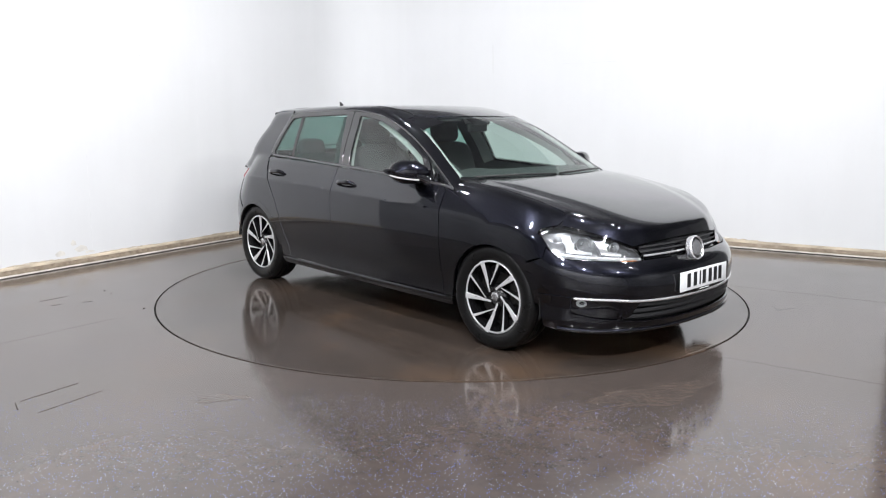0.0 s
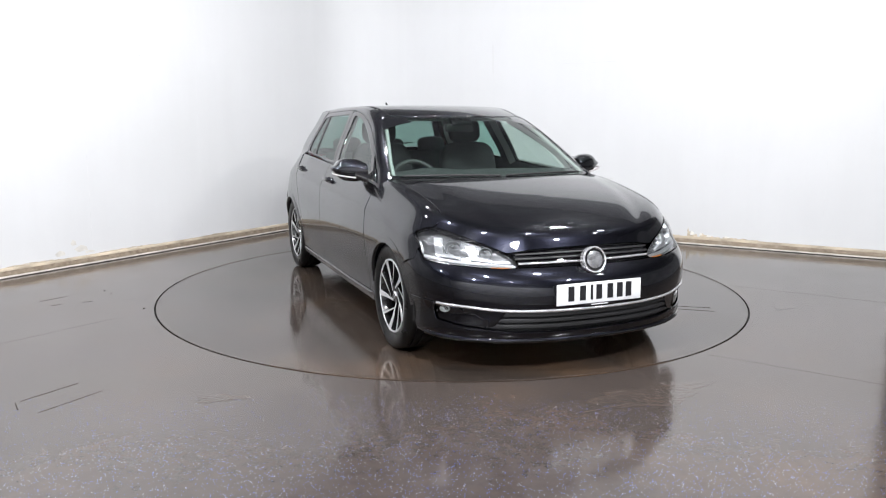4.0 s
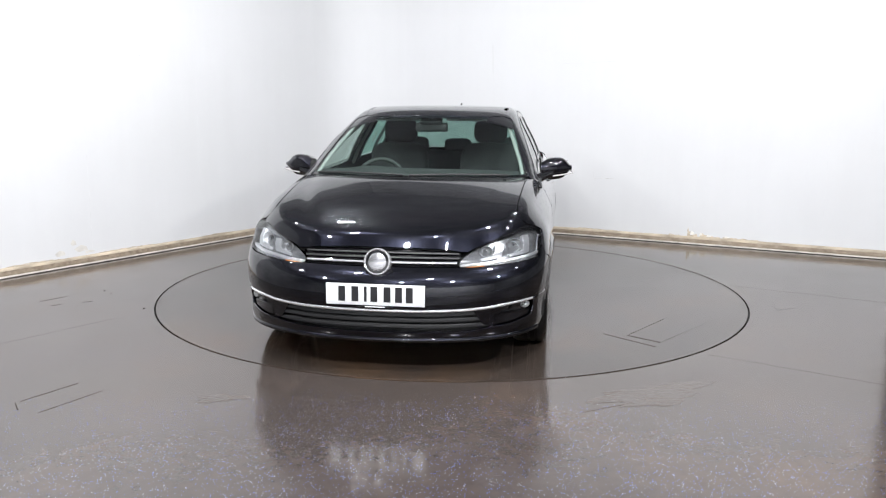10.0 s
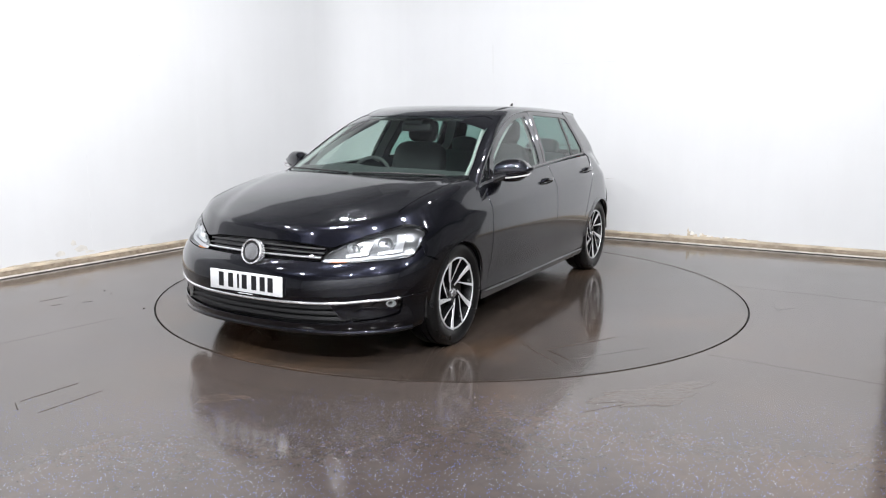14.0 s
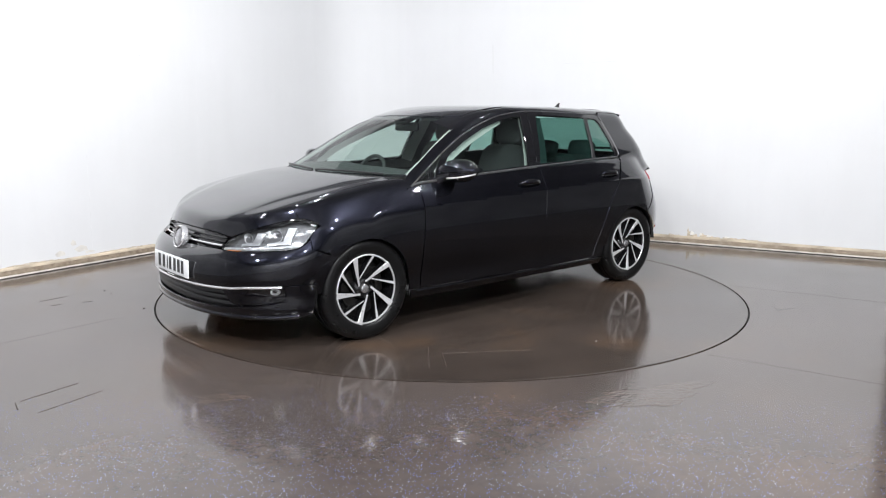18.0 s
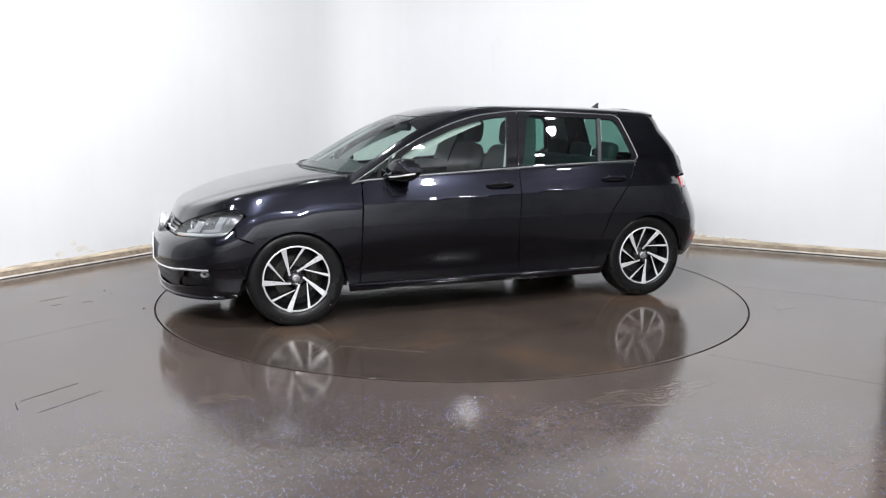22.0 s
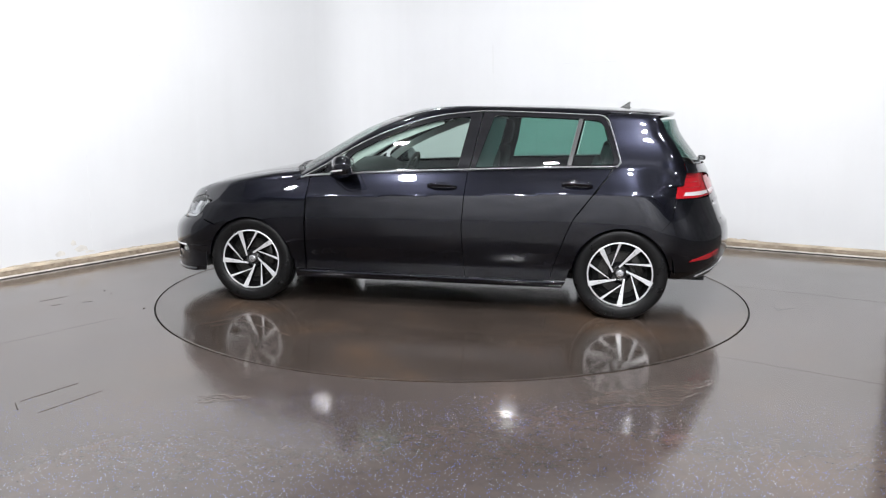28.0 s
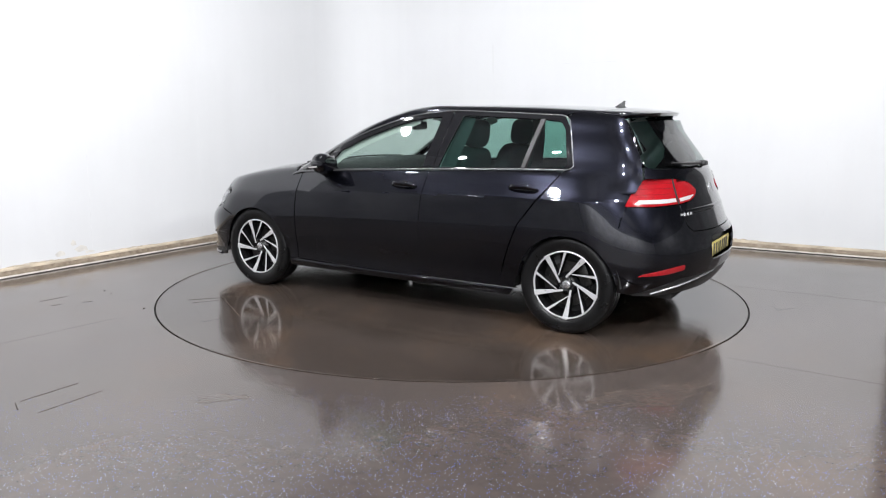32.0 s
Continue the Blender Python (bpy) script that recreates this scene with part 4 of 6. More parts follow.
def body_panels():
    B = {}
    # bonnet
    edge = [lift("front", a, z, "tub")[0] for a, z in [(0, 0.675), (6, 0.6745), (12, 0.672), (18, 0.667), (23, 0.656), (25, 0.654), (28, 0.677), (33, 0.708), (38, 0.735), (43, 0.758), (46, 0.768)]]
    half3 = [tuple(p) for p in edge] + [tuple(lift("top", x, y, "tub")[0]) for x, y in [(1.69, 0.690), (1.60, 0.692), (1.5, 0.694), (1.25, 0.704), (1.06, 0.712), (0.985, 0.702), (1.035, 0.60), (1.09, 0.42), (1.118, 0.22), (1.126, 0.0)]]
    half = as_view("hood", half3)

    def ridge(p, n):
        # the raised middle falls off along a line from the lamp to the windscreen's foot
        line = float(np.interp(p.x, [1.1, 1.5, 1.8, 2.05], [0.60, 0.535, 0.44, 0.33]))
        t = min(max((abs(p.y) - line + 0.02) / 0.09, 0.0), 1.0)
        h = 0.006 * (1 - t * t * (3 - 2 * t)) * min(1.0, max(0.0, (p.x - 1.08) / 0.2))
        slope = -0.006 * 6 * t * (1 - t) / 0.09 * (1 if p.y > 0 else -1)
        return p + n * h, (n - Vector((0, slope, 0))).normalized()

    B["bonnet"] = panel("bonnet", mirror_top(half), "hood", PAINT, CAR, "tub", 0.0125, shape=ridge, soften=9, label="glossy black bonnet with a sculpted crease")
    # front wings
    top3 = []
    for x, y in [(0.985, 0.708), (1.06, 0.718), (1.25, 0.710), (1.5, 0.700), (1.60, 0.698), (1.69, 0.697), (1.715, 0.71)]:
        top3.append(tuple(lift("top", x, y, "tub")[0]))
    lamp_edge = [tuple(lift("front", a, z, "tub")[0]) for a, z in [(47.2, 0.768), (49.5, 0.764), (52.9, 0.742), (53.8, 0.727), (51.4, 0.690), (50.4, 0.660)]]
    seam = [tuple(lift("front", a, z, "tub")[0]) for a, z in [(50.9, 0.652), (51.6, 0.60)]]
    arc = side_points(arch(FA, AR_F, 46, 172), "tub")
    low = side_points([(0.975, 0.262), (0.899, 0.262), (0.893, 0.56), (0.868, 0.908)], "tub")
    back = side_points([(0.885, 0.925), (0.93, 0.925)], "tub")
    outline = as_view("diag", top3 + lamp_edge + seam + arc + low + back)
    panel("front_wing", outline, "diag", PAINT, CAR, "tub", 0.016, soften=8, both=True, label="glossy black front wing over the wheel")
    # doors
    fd = [(0.862, 0.905)] + [(x, belt(x, -0.008)) for x in (0.84, 0.6, 0.32, 0.0, -0.272)] + [(-0.262, 0.90), (-0.240, 0.60), (-0.252, 0.40), (-0.262, 0.252), (0.888, 0.264), (0.882, 0.56)]
    B["front_door"] = panel("door", fd, "side", PAINT, CAR, "tub", 0.012, both=True, label="glossy black front door")
    rd = [(-0.278, belt(-0.278, -0.008))] + [(x, belt(x, -0.008)) for x in (-0.6, -0.95, -1.238)] + [(-1.223, 0.989), (-1.207, 0.962), (-1.109, 0.836), (-0.992, 0.680), (-0.950, 0.585), (-0.908, 0.47), (-0.872, 0.36), (-0.842, 0.256), (-0.268, 0.252), (-0.258, 0.40), (-0.246, 0.60), (-0.268, 0.90)]
    B["rear_door"] = panel("door", rd, "side", PAINT, CAR, "tub", 0.012, both=True, label="glossy black rear door with cut-away lower corner")
    # sills
    panel("sill", [(0.975, 0.256), (0.965, 0.206), (-0.93, 0.206), (-0.955, 0.247)], "side", PAINT, CAR, "tub", 0.03, raise_=0.006, both=True, label="black sill below the doors")
    # rear quarters with the rear pillars
    front_low = [(-0.848, 0.256), (-0.952, 0.256), (-0.972, 0.30)]
    over = [(RA + AR_R * math.cos(radians(a)), 0.308 + AR_R * math.sin(radians(a))) for a in range(12, 137, 6)]
    rear_edge = [tuple(lift("rear", a + 0.3, z, "all")[0]) for a, z in [(52.6, 0.66), (52.6, 0.70), (51.6, 0.762), (50.7, 0.822), (48.7, 0.870), (45.9, 0.925), (43.2, 0.974), (42.7, 1.03), (42.4, 1.10), (42.9, 1.20), (43.6, 1.322)]]
    up = [(-1.535, 1.352)] + [(-1.42, 1.368), (-1.225, 1.378), (-1.185, 1.352), (-1.222, 1.285), (-1.292, 1.075), (-1.294, 1.045), (-1.278, 1.024), (-1.245, 1.014)]
    door_line = [(-1.230, 0.990), (-1.213, 0.962), (-1.116, 0.832), (-0.999, 0.677), (-0.957, 0.583), (-0.915, 0.468), (-0.879, 0.358)]
    quarter = as_view("quart", side_points(front_low + over, "all") + rear_edge + side_points(up + door_line, "all"))
    panel("rear_quarter", quarter, "quart", PAINT, CAR, "all", 0.014, both=True, label="glossy black rear quarter and pillar", relax=6)
    # arch lips
    for cx, r, a0, a1 in ((FA, AR_F, 5, 175), (RA, AR_R, 6, 172)):
        outer = arch(cx, r + 0.022, a0, a1, 24)
        inner = arch(cx, r - 0.012, a0, a1, 24)
        P, N, F = [], [], []
        for (x0, z0), (x1, z1) in zip(outer, inner):
            for t, up_ in ((0, 0.001), (0.45, 0.009), (0.8, 0.014), (1, 0.010)):
                p, n = lift("side", x0 + (x1 - x0) * t, z0 + (z1 - z0) * t, "tub")
                P.append(p + n * up_)
                N.append(n)
        for k in range(len(outer) - 1):
            for j in (0, 1, 2):
                F.append((4 * k + j, 4 * k + 4 + j, 4 * k + 5 + j, 4 * k + 1 + j))
        fl = Vector((1, -1, 1))
        link("wheel_arch_lip", shaped_mesh("wheel_arch_lip", P, N, F, 0.03, PAINT), CAR)
        link("wheel_arch_lip", shaped_mesh("wheel_arch_lip", [p * fl for p in P], [n * fl for n in N], F, 0.03, PAINT), CAR)
    # roof and the side rails with the front pillars
    half = [(0.385, 0.0), (0.368, 0.25), (0.305, 0.42), (0.232, 0.500), (-0.5, 0.508), (-1.2, 0.500), (-1.5, 0.475), (-1.60, 0.45), (-1.655, 0.28), (-1.665, 0.0)]
    B["roof"] = panel("roof", mirror_top(half), "top", PAINT, CAR, "green", 0.05, label="glossy black roof")
    ws_edge = [tuple(lift("nose", y, z, "green")[0]) for y, z in [(0.79, 0.915), (0.735, 0.965), (0.716, 0.99), (0.688, 1.06), (0.653, 1.14), (0.620, 1.22), (0.594, 1.285), (0.573, 1.330)]]
    roof_edge = [tuple(lift("top", x, y, "green")[0]) for x, y in [(0.230, 0.506), (-0.5, 0.515), (-1.2, 0.507), (-1.5, 0.482), (-1.585, 0.458)]]
    win_top = [(-1.535, 1.356), (-1.42, 1.372), (-1.222, 1.382), (-1.17, 1.364), (-1.03, 1.368), (-0.42, 1.388), (-0.20, 1.376), (-0.02, 1.352), (0.18, 1.297), (0.40, 1.213), (0.60, 1.110), (0.78, 0.998), (0.875, 0.942), (0.925, 0.918), (0.96, 0.90)]
    rail = as_view("diag", list(reversed(ws_edge))[::-1] + roof_edge + side_points(win_top, "green"))
    panel("roof_rail", rail, "diag", PAINT, CAR, "green", 0.03, both=True, label="black front pillar running into the roof edge")
    panel("roof_corner", [(0.42, 0.40), (0.42, 0.60), (0.05, 0.585), (0.05, 0.46)], "top", PAINT, CAR, "green", 0.02, raise_=-0.003, depth=0, both=True)
    return B


def windows(B):
    fr, rr = B["front_door"], B["rear_door"]
    fo = [(0.725, belt(0.725)), (-0.275, belt(-0.275)), (-0.345, 1.378), (-0.20, 1.372), (-0.02, 1.348), (0.18, 1.293), (0.40, 1.209), (0.60, 1.106)]
    fi = [(0.662, belt(0.66, 0.012)), (-0.195, belt(-0.195, 0.012)), (-0.262, 1.346), (-0.17, 1.341), (-0.02, 1.317), (0.165, 1.264), (0.375, 1.181), (0.555, 1.090)]
    ring("window_frame", fo, fi, "side", GLOSS_BLACK, fr, "green", 96, 0.001, 0.02)
    panel("window_glass", round_path(fi, 0.02), "side", GLASS, fr, "green", 0.06, raise_=-0.004, depth=0, both=True, label="clear green-tinted window glass")
    ro = [(-0.282, belt(-0.282)), (-1.27, 1.020), (-1.288, 1.06), (-1.215, 1.29), (-1.168, 1.357), (-1.03, 1.364), (-0.42, 1.384), (-0.352, 1.380)]
    ri = [(-0.318, belt(-0.318, 0.012)), (-0.935, belt(-0.935, 0.012)), (-0.945, 1.05), (-1.00, 1.31), (-1.008, 1.328), (-0.98, 1.335), (-0.46, 1.356), (-0.425, 1.350)]
    qi = [(-0.978, belt(-0.978, 0.012)), (-1.235, 1.034), (-1.252, 1.062), (-1.19, 1.272), (-1.150, 1.322), (-1.048, 1.334)]
    panel("window_glass", round_path(ri, 0.015), "side", REAR_GLASS, rr, "green", 0.06, raise_=-0.004, depth=0, both=True, label="dark tinted rear window glass")
    panel("quarter_glass", round_path(qi, 0.02), "side", REAR_GLASS, rr, "green", 0.06, raise_=-0.004, depth=0, both=True, label="small dark tinted quarter glass")
    # black frames of the rear door, in three pieces round the two panes
    full_i = [(-0.318, belt(-0.318, 0.012)), (-1.235, 1.034), (-1.252, 1.062), (-1.19, 1.272), (-1.150, 1.322), (-1.03, 1.334), (-0.46, 1.356), (-0.425, 1.350)]
    ring("window_frame", ro, full_i, "side", GLOSS_BLACK, rr, "green", 110, 0.001, 0.02)
    panel("window_bar", [(-0.940, belt(-0.940, 0.010)), (-0.968, belt(-0.968, 0.010)), (-1.038, 1.338), (-1.008, 1.338)], "side", BAR_GREY, rr, "green", 0.05, raise_=0.001, depth=0.02, both=True)
    # mirror triangle with its small pane
    pane = [(0.852, 0.938), (0.752, belt(0.752, 0.016)), (0.740, 0.998)]
    ring("mirror_triangle", [(0.905, 0.921), (0.73, belt(0.73, 0.004)), (0.715, 1.02)], pane, "side", GLOSS_BLACK, fr, "green", 48, 0.001, 0.02)
    panel("window_glass", pane, "side", GLASS, fr, "green", 0.04, raise_=-0.004, depth=0, both=True, label="small clear quarter pane")
    # satin moulding round the windows
    strip("window_moulding", BELT, "side", SATIN, CAR, "all", 0.016, 0.007)
    strip("window_moulding", [(-1.24, 1.021), (-1.287, 1.035), (-1.290, 1.068), (-1.222, 1.285), (-1.178, 1.352), (-1.03, 1.366), (-0.42, 1.386), (-0.20, 1.374), (-0.02, 1.350), (0.18, 1.295), (0.40, 1.211), (0.60, 1.108), (0.78, 0.996), (0.93, 0.914)], "side", SATIN, CAR, "green", 0.009, 0.004, n=80)
    half = [(0.0, 0.972), (0.40, 0.972), (0.66, 0.972), (0.712, 0.985), (0.683, 1.06), (0.648, 1.14), (0.615, 1.22), (0.588, 1.285), (0.562, 1.327), (0.535, 1.335), (0.30, 1.350), (0.0, 1.354)]
    panel("windscreen", mirror_half(half), "nose", GLASS, CAR, "green", 0.06, raise_=-0.003, depth=0, label="large green-tinted windscreen")
    # black bands at the windscreen's top and foot
    panel("windscreen_band", mirror_half([(0.0, 0.965), (0.66, 0.968), (0.73, 0.97), (0.712, 0.985), (0.62, 0.984), (0.3, 0.980), (0.0, 0.979)]), "nose", GLOSS_BLACK, CAR, "green", 0.04, raise_=-0.006, depth=0)
    panel("windscreen_band", mirror_half([(0.0, 1.340), (0.30, 1.336), (0.52, 1.321), (0.572, 1.314), (0.548, 1.345), (0.30, 1.364), (0.0, 1.368)]), "nose", GLOSS_BLACK, CAR, "green", 0.04, raise_=-0.006, depth=0)
    # cowl between bonnet and glass
    panel("cowl", mirror_top([(1.124, 0.0), (1.116, 0.22), (1.088, 0.42), (1.033, 0.60), (0.98, 0.70), (0.90, 0.69), (0.95, 0.6), (1.0, 0.4), (1.03, 0.0)]), "top", TRIM, CAR, "tub", 0.05, raise_=-0.006, depth=0.02, label="black plastic cowl under the windscreen")
    for y0, y1, x0, x1 in ((0.60, -0.02, 1.02, 1.105), (-0.06, -0.66, 1.10, 0.99)):
        pts = [lift("nose", y0 + (y1 - y0) * k / 8, 0.976 + 0.006 * math.sin(math.pi * k / 8), "green")[0] + Vector((0.012, 0, 0.006)) for k in range(9)]
        part("wiper", tube_bm(pts, 0.007, 6), TRIM, CAR, "thin black windscreen wiper", smooth=60)
    half = [(0, 1.333), (20, 1.331), (34, 1.328), (43.6, 1.320), (43.4, 1.20), (42.9, 1.10), (42.3, 1.062), (39.0, 1.044), (20, 1.036), (0, 1.034)]
    B["rear_window"] = panel("rear_window", round_path(mirror_half(half), 0.8), "rear", TAIL_GLASS, CAR, "green", 0.05, raise_=-0.006, depth=0, label="dark tinted heated rear window")


def front_end():
    # headlamps
    hl = [(21.6, 0.583), (22.6, 0.612), (24.6, 0.640), (28, 0.668), (33, 0.700), (38, 0.728), (43, 0.752), (47.5, 0.758), (51.5, 0.742), (53.0, 0.728), (51.2, 0.690), (49.5, 0.640), (47.4, 0.608), (43, 0.598), (37, 0.592), (30, 0.584), (25, 0.580)]
    hl = round_path(hl, 1.2)
    back = panel("headlamp", hl, "front", LAMP_GREY, CAR, "tub", 0.02, raise_=-0.035, depth=-0.034, both=True, label="clear halogen headlamp with chrome reflectors")
    panel("lens", hl, "front", CLEAR, back, "tub", 0.02, raise_=0.001, depth=0, both=True)
    panel("lower_bar", [(22.6, 0.597), (30, 0.606), (40, 0.620), (48.6, 0.634), (48.2, 0.622), (40, 0.609), (30, 0.596), (22.3, 0.589)], "front", LAMP_SILVER, back, "tub", 0.02, raise_=-0.012, depth=0.02, both=True)
    panel("bezel", [(23, 0.588), (30, 0.595), (40, 0.608), (47.8, 0.620), (46.6, 0.608), (37, 0.596), (28, 0.586)], "front", LAMP_GREY, back, "tub", 0.02, raise_=-0.018, depth=0.01, both=True)
    panel("amber_marker", [(24, 0.589), (29, 0.592), (29, 0.587), (24.5, 0.584)], "front", AMBER, back, "tub", 0.02, raise_=-0.014, depth=0.004, both=True)
    for a0, a1, z0, z1 in ((44.8, 37.6, 0.635, 0.728), (34.8, 28.6, 0.622, 0.692)):
        # L-shaped light guide and a bowl for each bulb
        w = a0 - a1
        panel("light_guide", [(a0, z0), (a0 + 1.6, z1 - 0.004), (a0 - 1.0, z1 - 0.004), (a0 - 2.2, z0 + 0.012), (a1, z0 - 0.002), (a1, z0 - 0.012)], "front", LAMP_SILVER, back, "tub", 0.02, raise_=-0.015, depth=0.02, both=True)
        mid, nrm = lift("front", (a0 + a1) / 2 - 1.0, (z0 + z1) / 2 + 0.006, "tub")
        prof = [(0.004, -0.012), (0.012, -0.010), (0.022, -0.004), (0.031, 0.006), (0.036, 0.018), (0.038, 0.018)]
        m = Matrix.Translation(mid - nrm * 0.036) @ Vector((0, 1, 0)).rotation_difference(Vector((nrm.x, nrm.y * 0.6, 0.0)).normalized()).to_matrix().to_4x4() @ Matrix.Diagonal((1.15 if w > 7 else 0.95, 1, 1.0 if w > 7 else 0.8, 1))
        for ob, s in zip(back, (1, -1)):
            bm = lathe_bm(prof, 28)
            bmesh.ops.transform(bm, matrix=m, verts=bm.verts)
            if s < 0:
                bmesh.ops.transform(bm, matrix=Matrix.Diagonal((1, -1, 1, 1)), verts=bm.verts)
            part("reflector_bowl", bm, LAMP_SILVER, ob, smooth=60)
            bm = bmesh.new()
            bmesh.ops.create_uvsphere(bm, u_segments=12, v_segments=8, radius=0.009)
            bmesh.ops.transform(bm, matrix=Matrix.Translation(m.translation + nrm * 0.012), verts=bm.verts)
            if s < 0:
                bmesh.ops.transform(bm, matrix=Matrix.Diagonal((1, -1, 1, 1)), verts=bm.verts)
            part("bulb", bm, LAMP_GREY, ob, smooth=80)
    panel("lamp_carrier", [(26, 0.665), (38, 0.722), (46, 0.752), (56, 0.735), (56, 0.815), (46, 0.815), (36, 0.775), (26, 0.72)], "front", GLOSS_BLACK, CAR, "tub", 0.02, raise_=-0.007, depth=0, both=True)
    # upper grille between the lamps
    g = mirror_half([(0, 0.672), (10, 0.670), (18, 0.663), (23.4, 0.646), (22.0, 0.612), (21.2, 0.585), (10, 0.584), (0, 0.584)])
    gr = panel("upper_grille", g, "front", GLOSS_BLACK, CAR, "tub", 0.03, raise_=-0.016, depth=-0.014, label="narrow gloss black grille between the headlamps")
    for z, dz in ((0.651, 0.0), (0.628, 0.0)):
        strip("slat", [(-22.4 + 44.8 * k / 8, z - 0.006 * abs(k / 4 - 1) ** 2) for k in range(9)], "front", TRIM, gr, "tub", 0.010, 0.001, False)
    for s in (1, -1):
        strip("chrome_blade", [(s * (3.2 + 18.4 * k / 6), 0.602 - 0.003 * (k / 6) ** 2) for k in range(7)], "front", CHROME, gr, "tub", 0.013, 0.006, False, "bright chrome blade")
    # bumper
    arcs = as_view("front", side_points(list(reversed(arch(FA, AR_F, 8, 45.3, 10))), "tub"))
    arc_at = lambda z: float(np.interp(z, [a[1] for a in reversed(arcs)], [a[0] for a in reversed(arcs)]))
    upper = [(0, 0.580), (10, 0.580), (21.2, 0.580), (25, 0.576), (30, 0.580), (37, 0.588), (43, 0.594), (47.6, 0.604), (49.9, 0.636), (50.6, 0.650), (51.4, 0.60)] + [a for a in arcs if a[1] > 0.402] + [(arc_at(0.402), 0.402), (46, 0.402), (42.9, 0.396), (38, 0.394), (34, 0.391), (27.3, 0.377), (16.8, 0.371), (0, 0.371)]
    bump_up = panel("front_bumper", mirror_half(upper), "front", PAINT, CAR, "tub", 0.03, label="glossy black front bumper with a chrome line")
    low_arc = [(arc_at(0.397), 0.397)] + [a for a in arcs if a[1] <= 0.395]
    lo_l = [(0, 0.197), (25, 0.197), (44, 0.200), (50.6, 0.215), (51.2, 0.25)] + list(reversed(low_arc)) + [(45.8, 0.397), (43.6, 0.392), (44.0, 0.345), (43.2, 0.300), (36, 0.276), (29.4, 0.266), (24, 0.254), (14, 0.250), (0, 0.247)]
    panel("bumper_lower", mirror_half(lo_l), "front", PAINT, bump_up, "tub", 0.03, raise_=0.004)
    panel("bumper_fin", [(24.6, 0.366), (27.3, 0.371), (34.2, 0.382), (30.4, 0.300), (29.6, 0.270), (27.6, 0.285)], "front", PAINT, (bump_up, bump_up), "tub", 0.03, raise_=-0.004, both=True)
    lg = mirror_half([(0, 0.370), (17, 0.370), (26, 0.374), (30, 0.30), (30.5, 0.262), (24, 0.250), (0, 0.243)])
    low = panel("lower_grille", lg, "front", TRIM, bump_up, "tub", 0.03, raise_=-0.045, depth=-0.04, label="black slatted lower grille")
    for k, z in enumerate((0.338, 0.306, 0.274)):
        a = 26 + 1.6 * k
        pts = resample([(-a, z + 0.004), (-16, z), (16, z), (a, z + 0.004)], 33, False)
        P, N, F = [], [], []
        for u, v in pts:
            for dv, up in ((0.008, -0.030), (0.004, -0.008), (-0.004, -0.008), (-0.010, -0.030)):
                p, n = lift("front", u, v + dv, "tub")
                P.append(p + n * up)
                N.append(Vector((n.x, n.y, 0.5 if dv > 0.005 else (-0.5 if dv < -0.005 else 0))).normalized())
        for i in range(len(pts) - 1):
            for j in range(3):
                F.append((4 * i + j, 4 * i + 4 + j, 4 * i + 5 + j, 4 * i + 1 + j))
        link("slat", shaped_mesh("slat", P, N, F, 0, TRIM), low)
    strip("chrome_strip", [(-43.0, 0.389), (-34, 0.384), (-27.3, 0.3725), (-16.8, 0.367), (0, 0.367), (16.8, 0.367), (27.3, 0.3725), (34, 0.384), (43.0, 0.389)], "front", CHROME, bump_up, "tub", 0.016, 0.007, False, "bright chrome strip", n=80)
    strip("bumper_lip", [(-47, 0.214), (-38, 0.209), (-20, 0.206), (0, 0.205), (20, 0.206), (38, 0.209), (47, 0.214)], "front", PAINT, bump_up, "tub", 0.026, 0.016, False, n=60)
    # fog lamps
    pocket = [(30.6, 0.352), (34.4, 0.380), (43.4, 0.386), (43.9, 0.345), (43.0, 0.303), (36, 0.281), (31.2, 0.274)]
    pk = panel("fog_pocket", pocket, "front", GLOSS_BLACK, (bump_up, bump_up), "tub", 0.02, raise_=-0.03, depth=-0.028, both=True)
    panel("bumper_cheek", [(29.6, 0.300), (33, 0.334), (38, 0.331), (43.8, 0.328), (43.2, 0.303), (36, 0.280), (30.3, 0.271)], "front", PAINT, (bump_up, bump_up), "tub", 0.02, raise_=-0.008, depth=0.02, both=True)
    fog = [(35.5, 0.344), (37.5, 0.368), (43.0, 0.376), (43.2, 0.345), (42.4, 0.325), (38, 0.328)]
    panel("fog_bezel", round_path(fog, 0.8), "front", GLOSS_BLACK, pk, "tub", 0.012, raise_=-0.020, depth=0.01, both=True)
    p, n = lift("front", 41.0, 0.356, "tub")
    m = Matrix.Translation(p - n * 0.020) @ Vector((0, 1, 0)).rotation_difference(Vector((n.x, n.y * 0.7, 0)).normalized()).to_matrix().to_4x4() @ Matrix.Diagonal((1.0, 1.0, 0.62, 1.0))
    for s in (1, -1):
        bits = []
        for nm, prof, mt in (("fog_lamp", [(0.0005, -0.004), (0.012, -0.002), (0.021, 0.006), (0.0245, 0.014), (0.028, 0.014), (0.0285, -0.01)], LAMP_SILVER), ("lens", [(0.0005, 0.016), (0.016, 0.0145), (0.0245, 0.011)], CLEAR)):
            bm = lathe_bm(prof, 28)
            bmesh.ops.transform(bm, matrix=(Matrix.Diagonal((1, s, 1, 1)) @ m), verts=bm.verts)
            bits.append(part(nm, bm, mt, bits[0] if bits else CAR, "" if bits else "small round clear fog lamp", smooth=60))
    # badge: a plain disc in a chrome ring
    tilt = Matrix.Translation((2.114, 0, 0.611)) @ Matrix.Rotation(radians(-14), 4, "Y") @ Matrix.Rotation(radians(-90), 4, "Z")
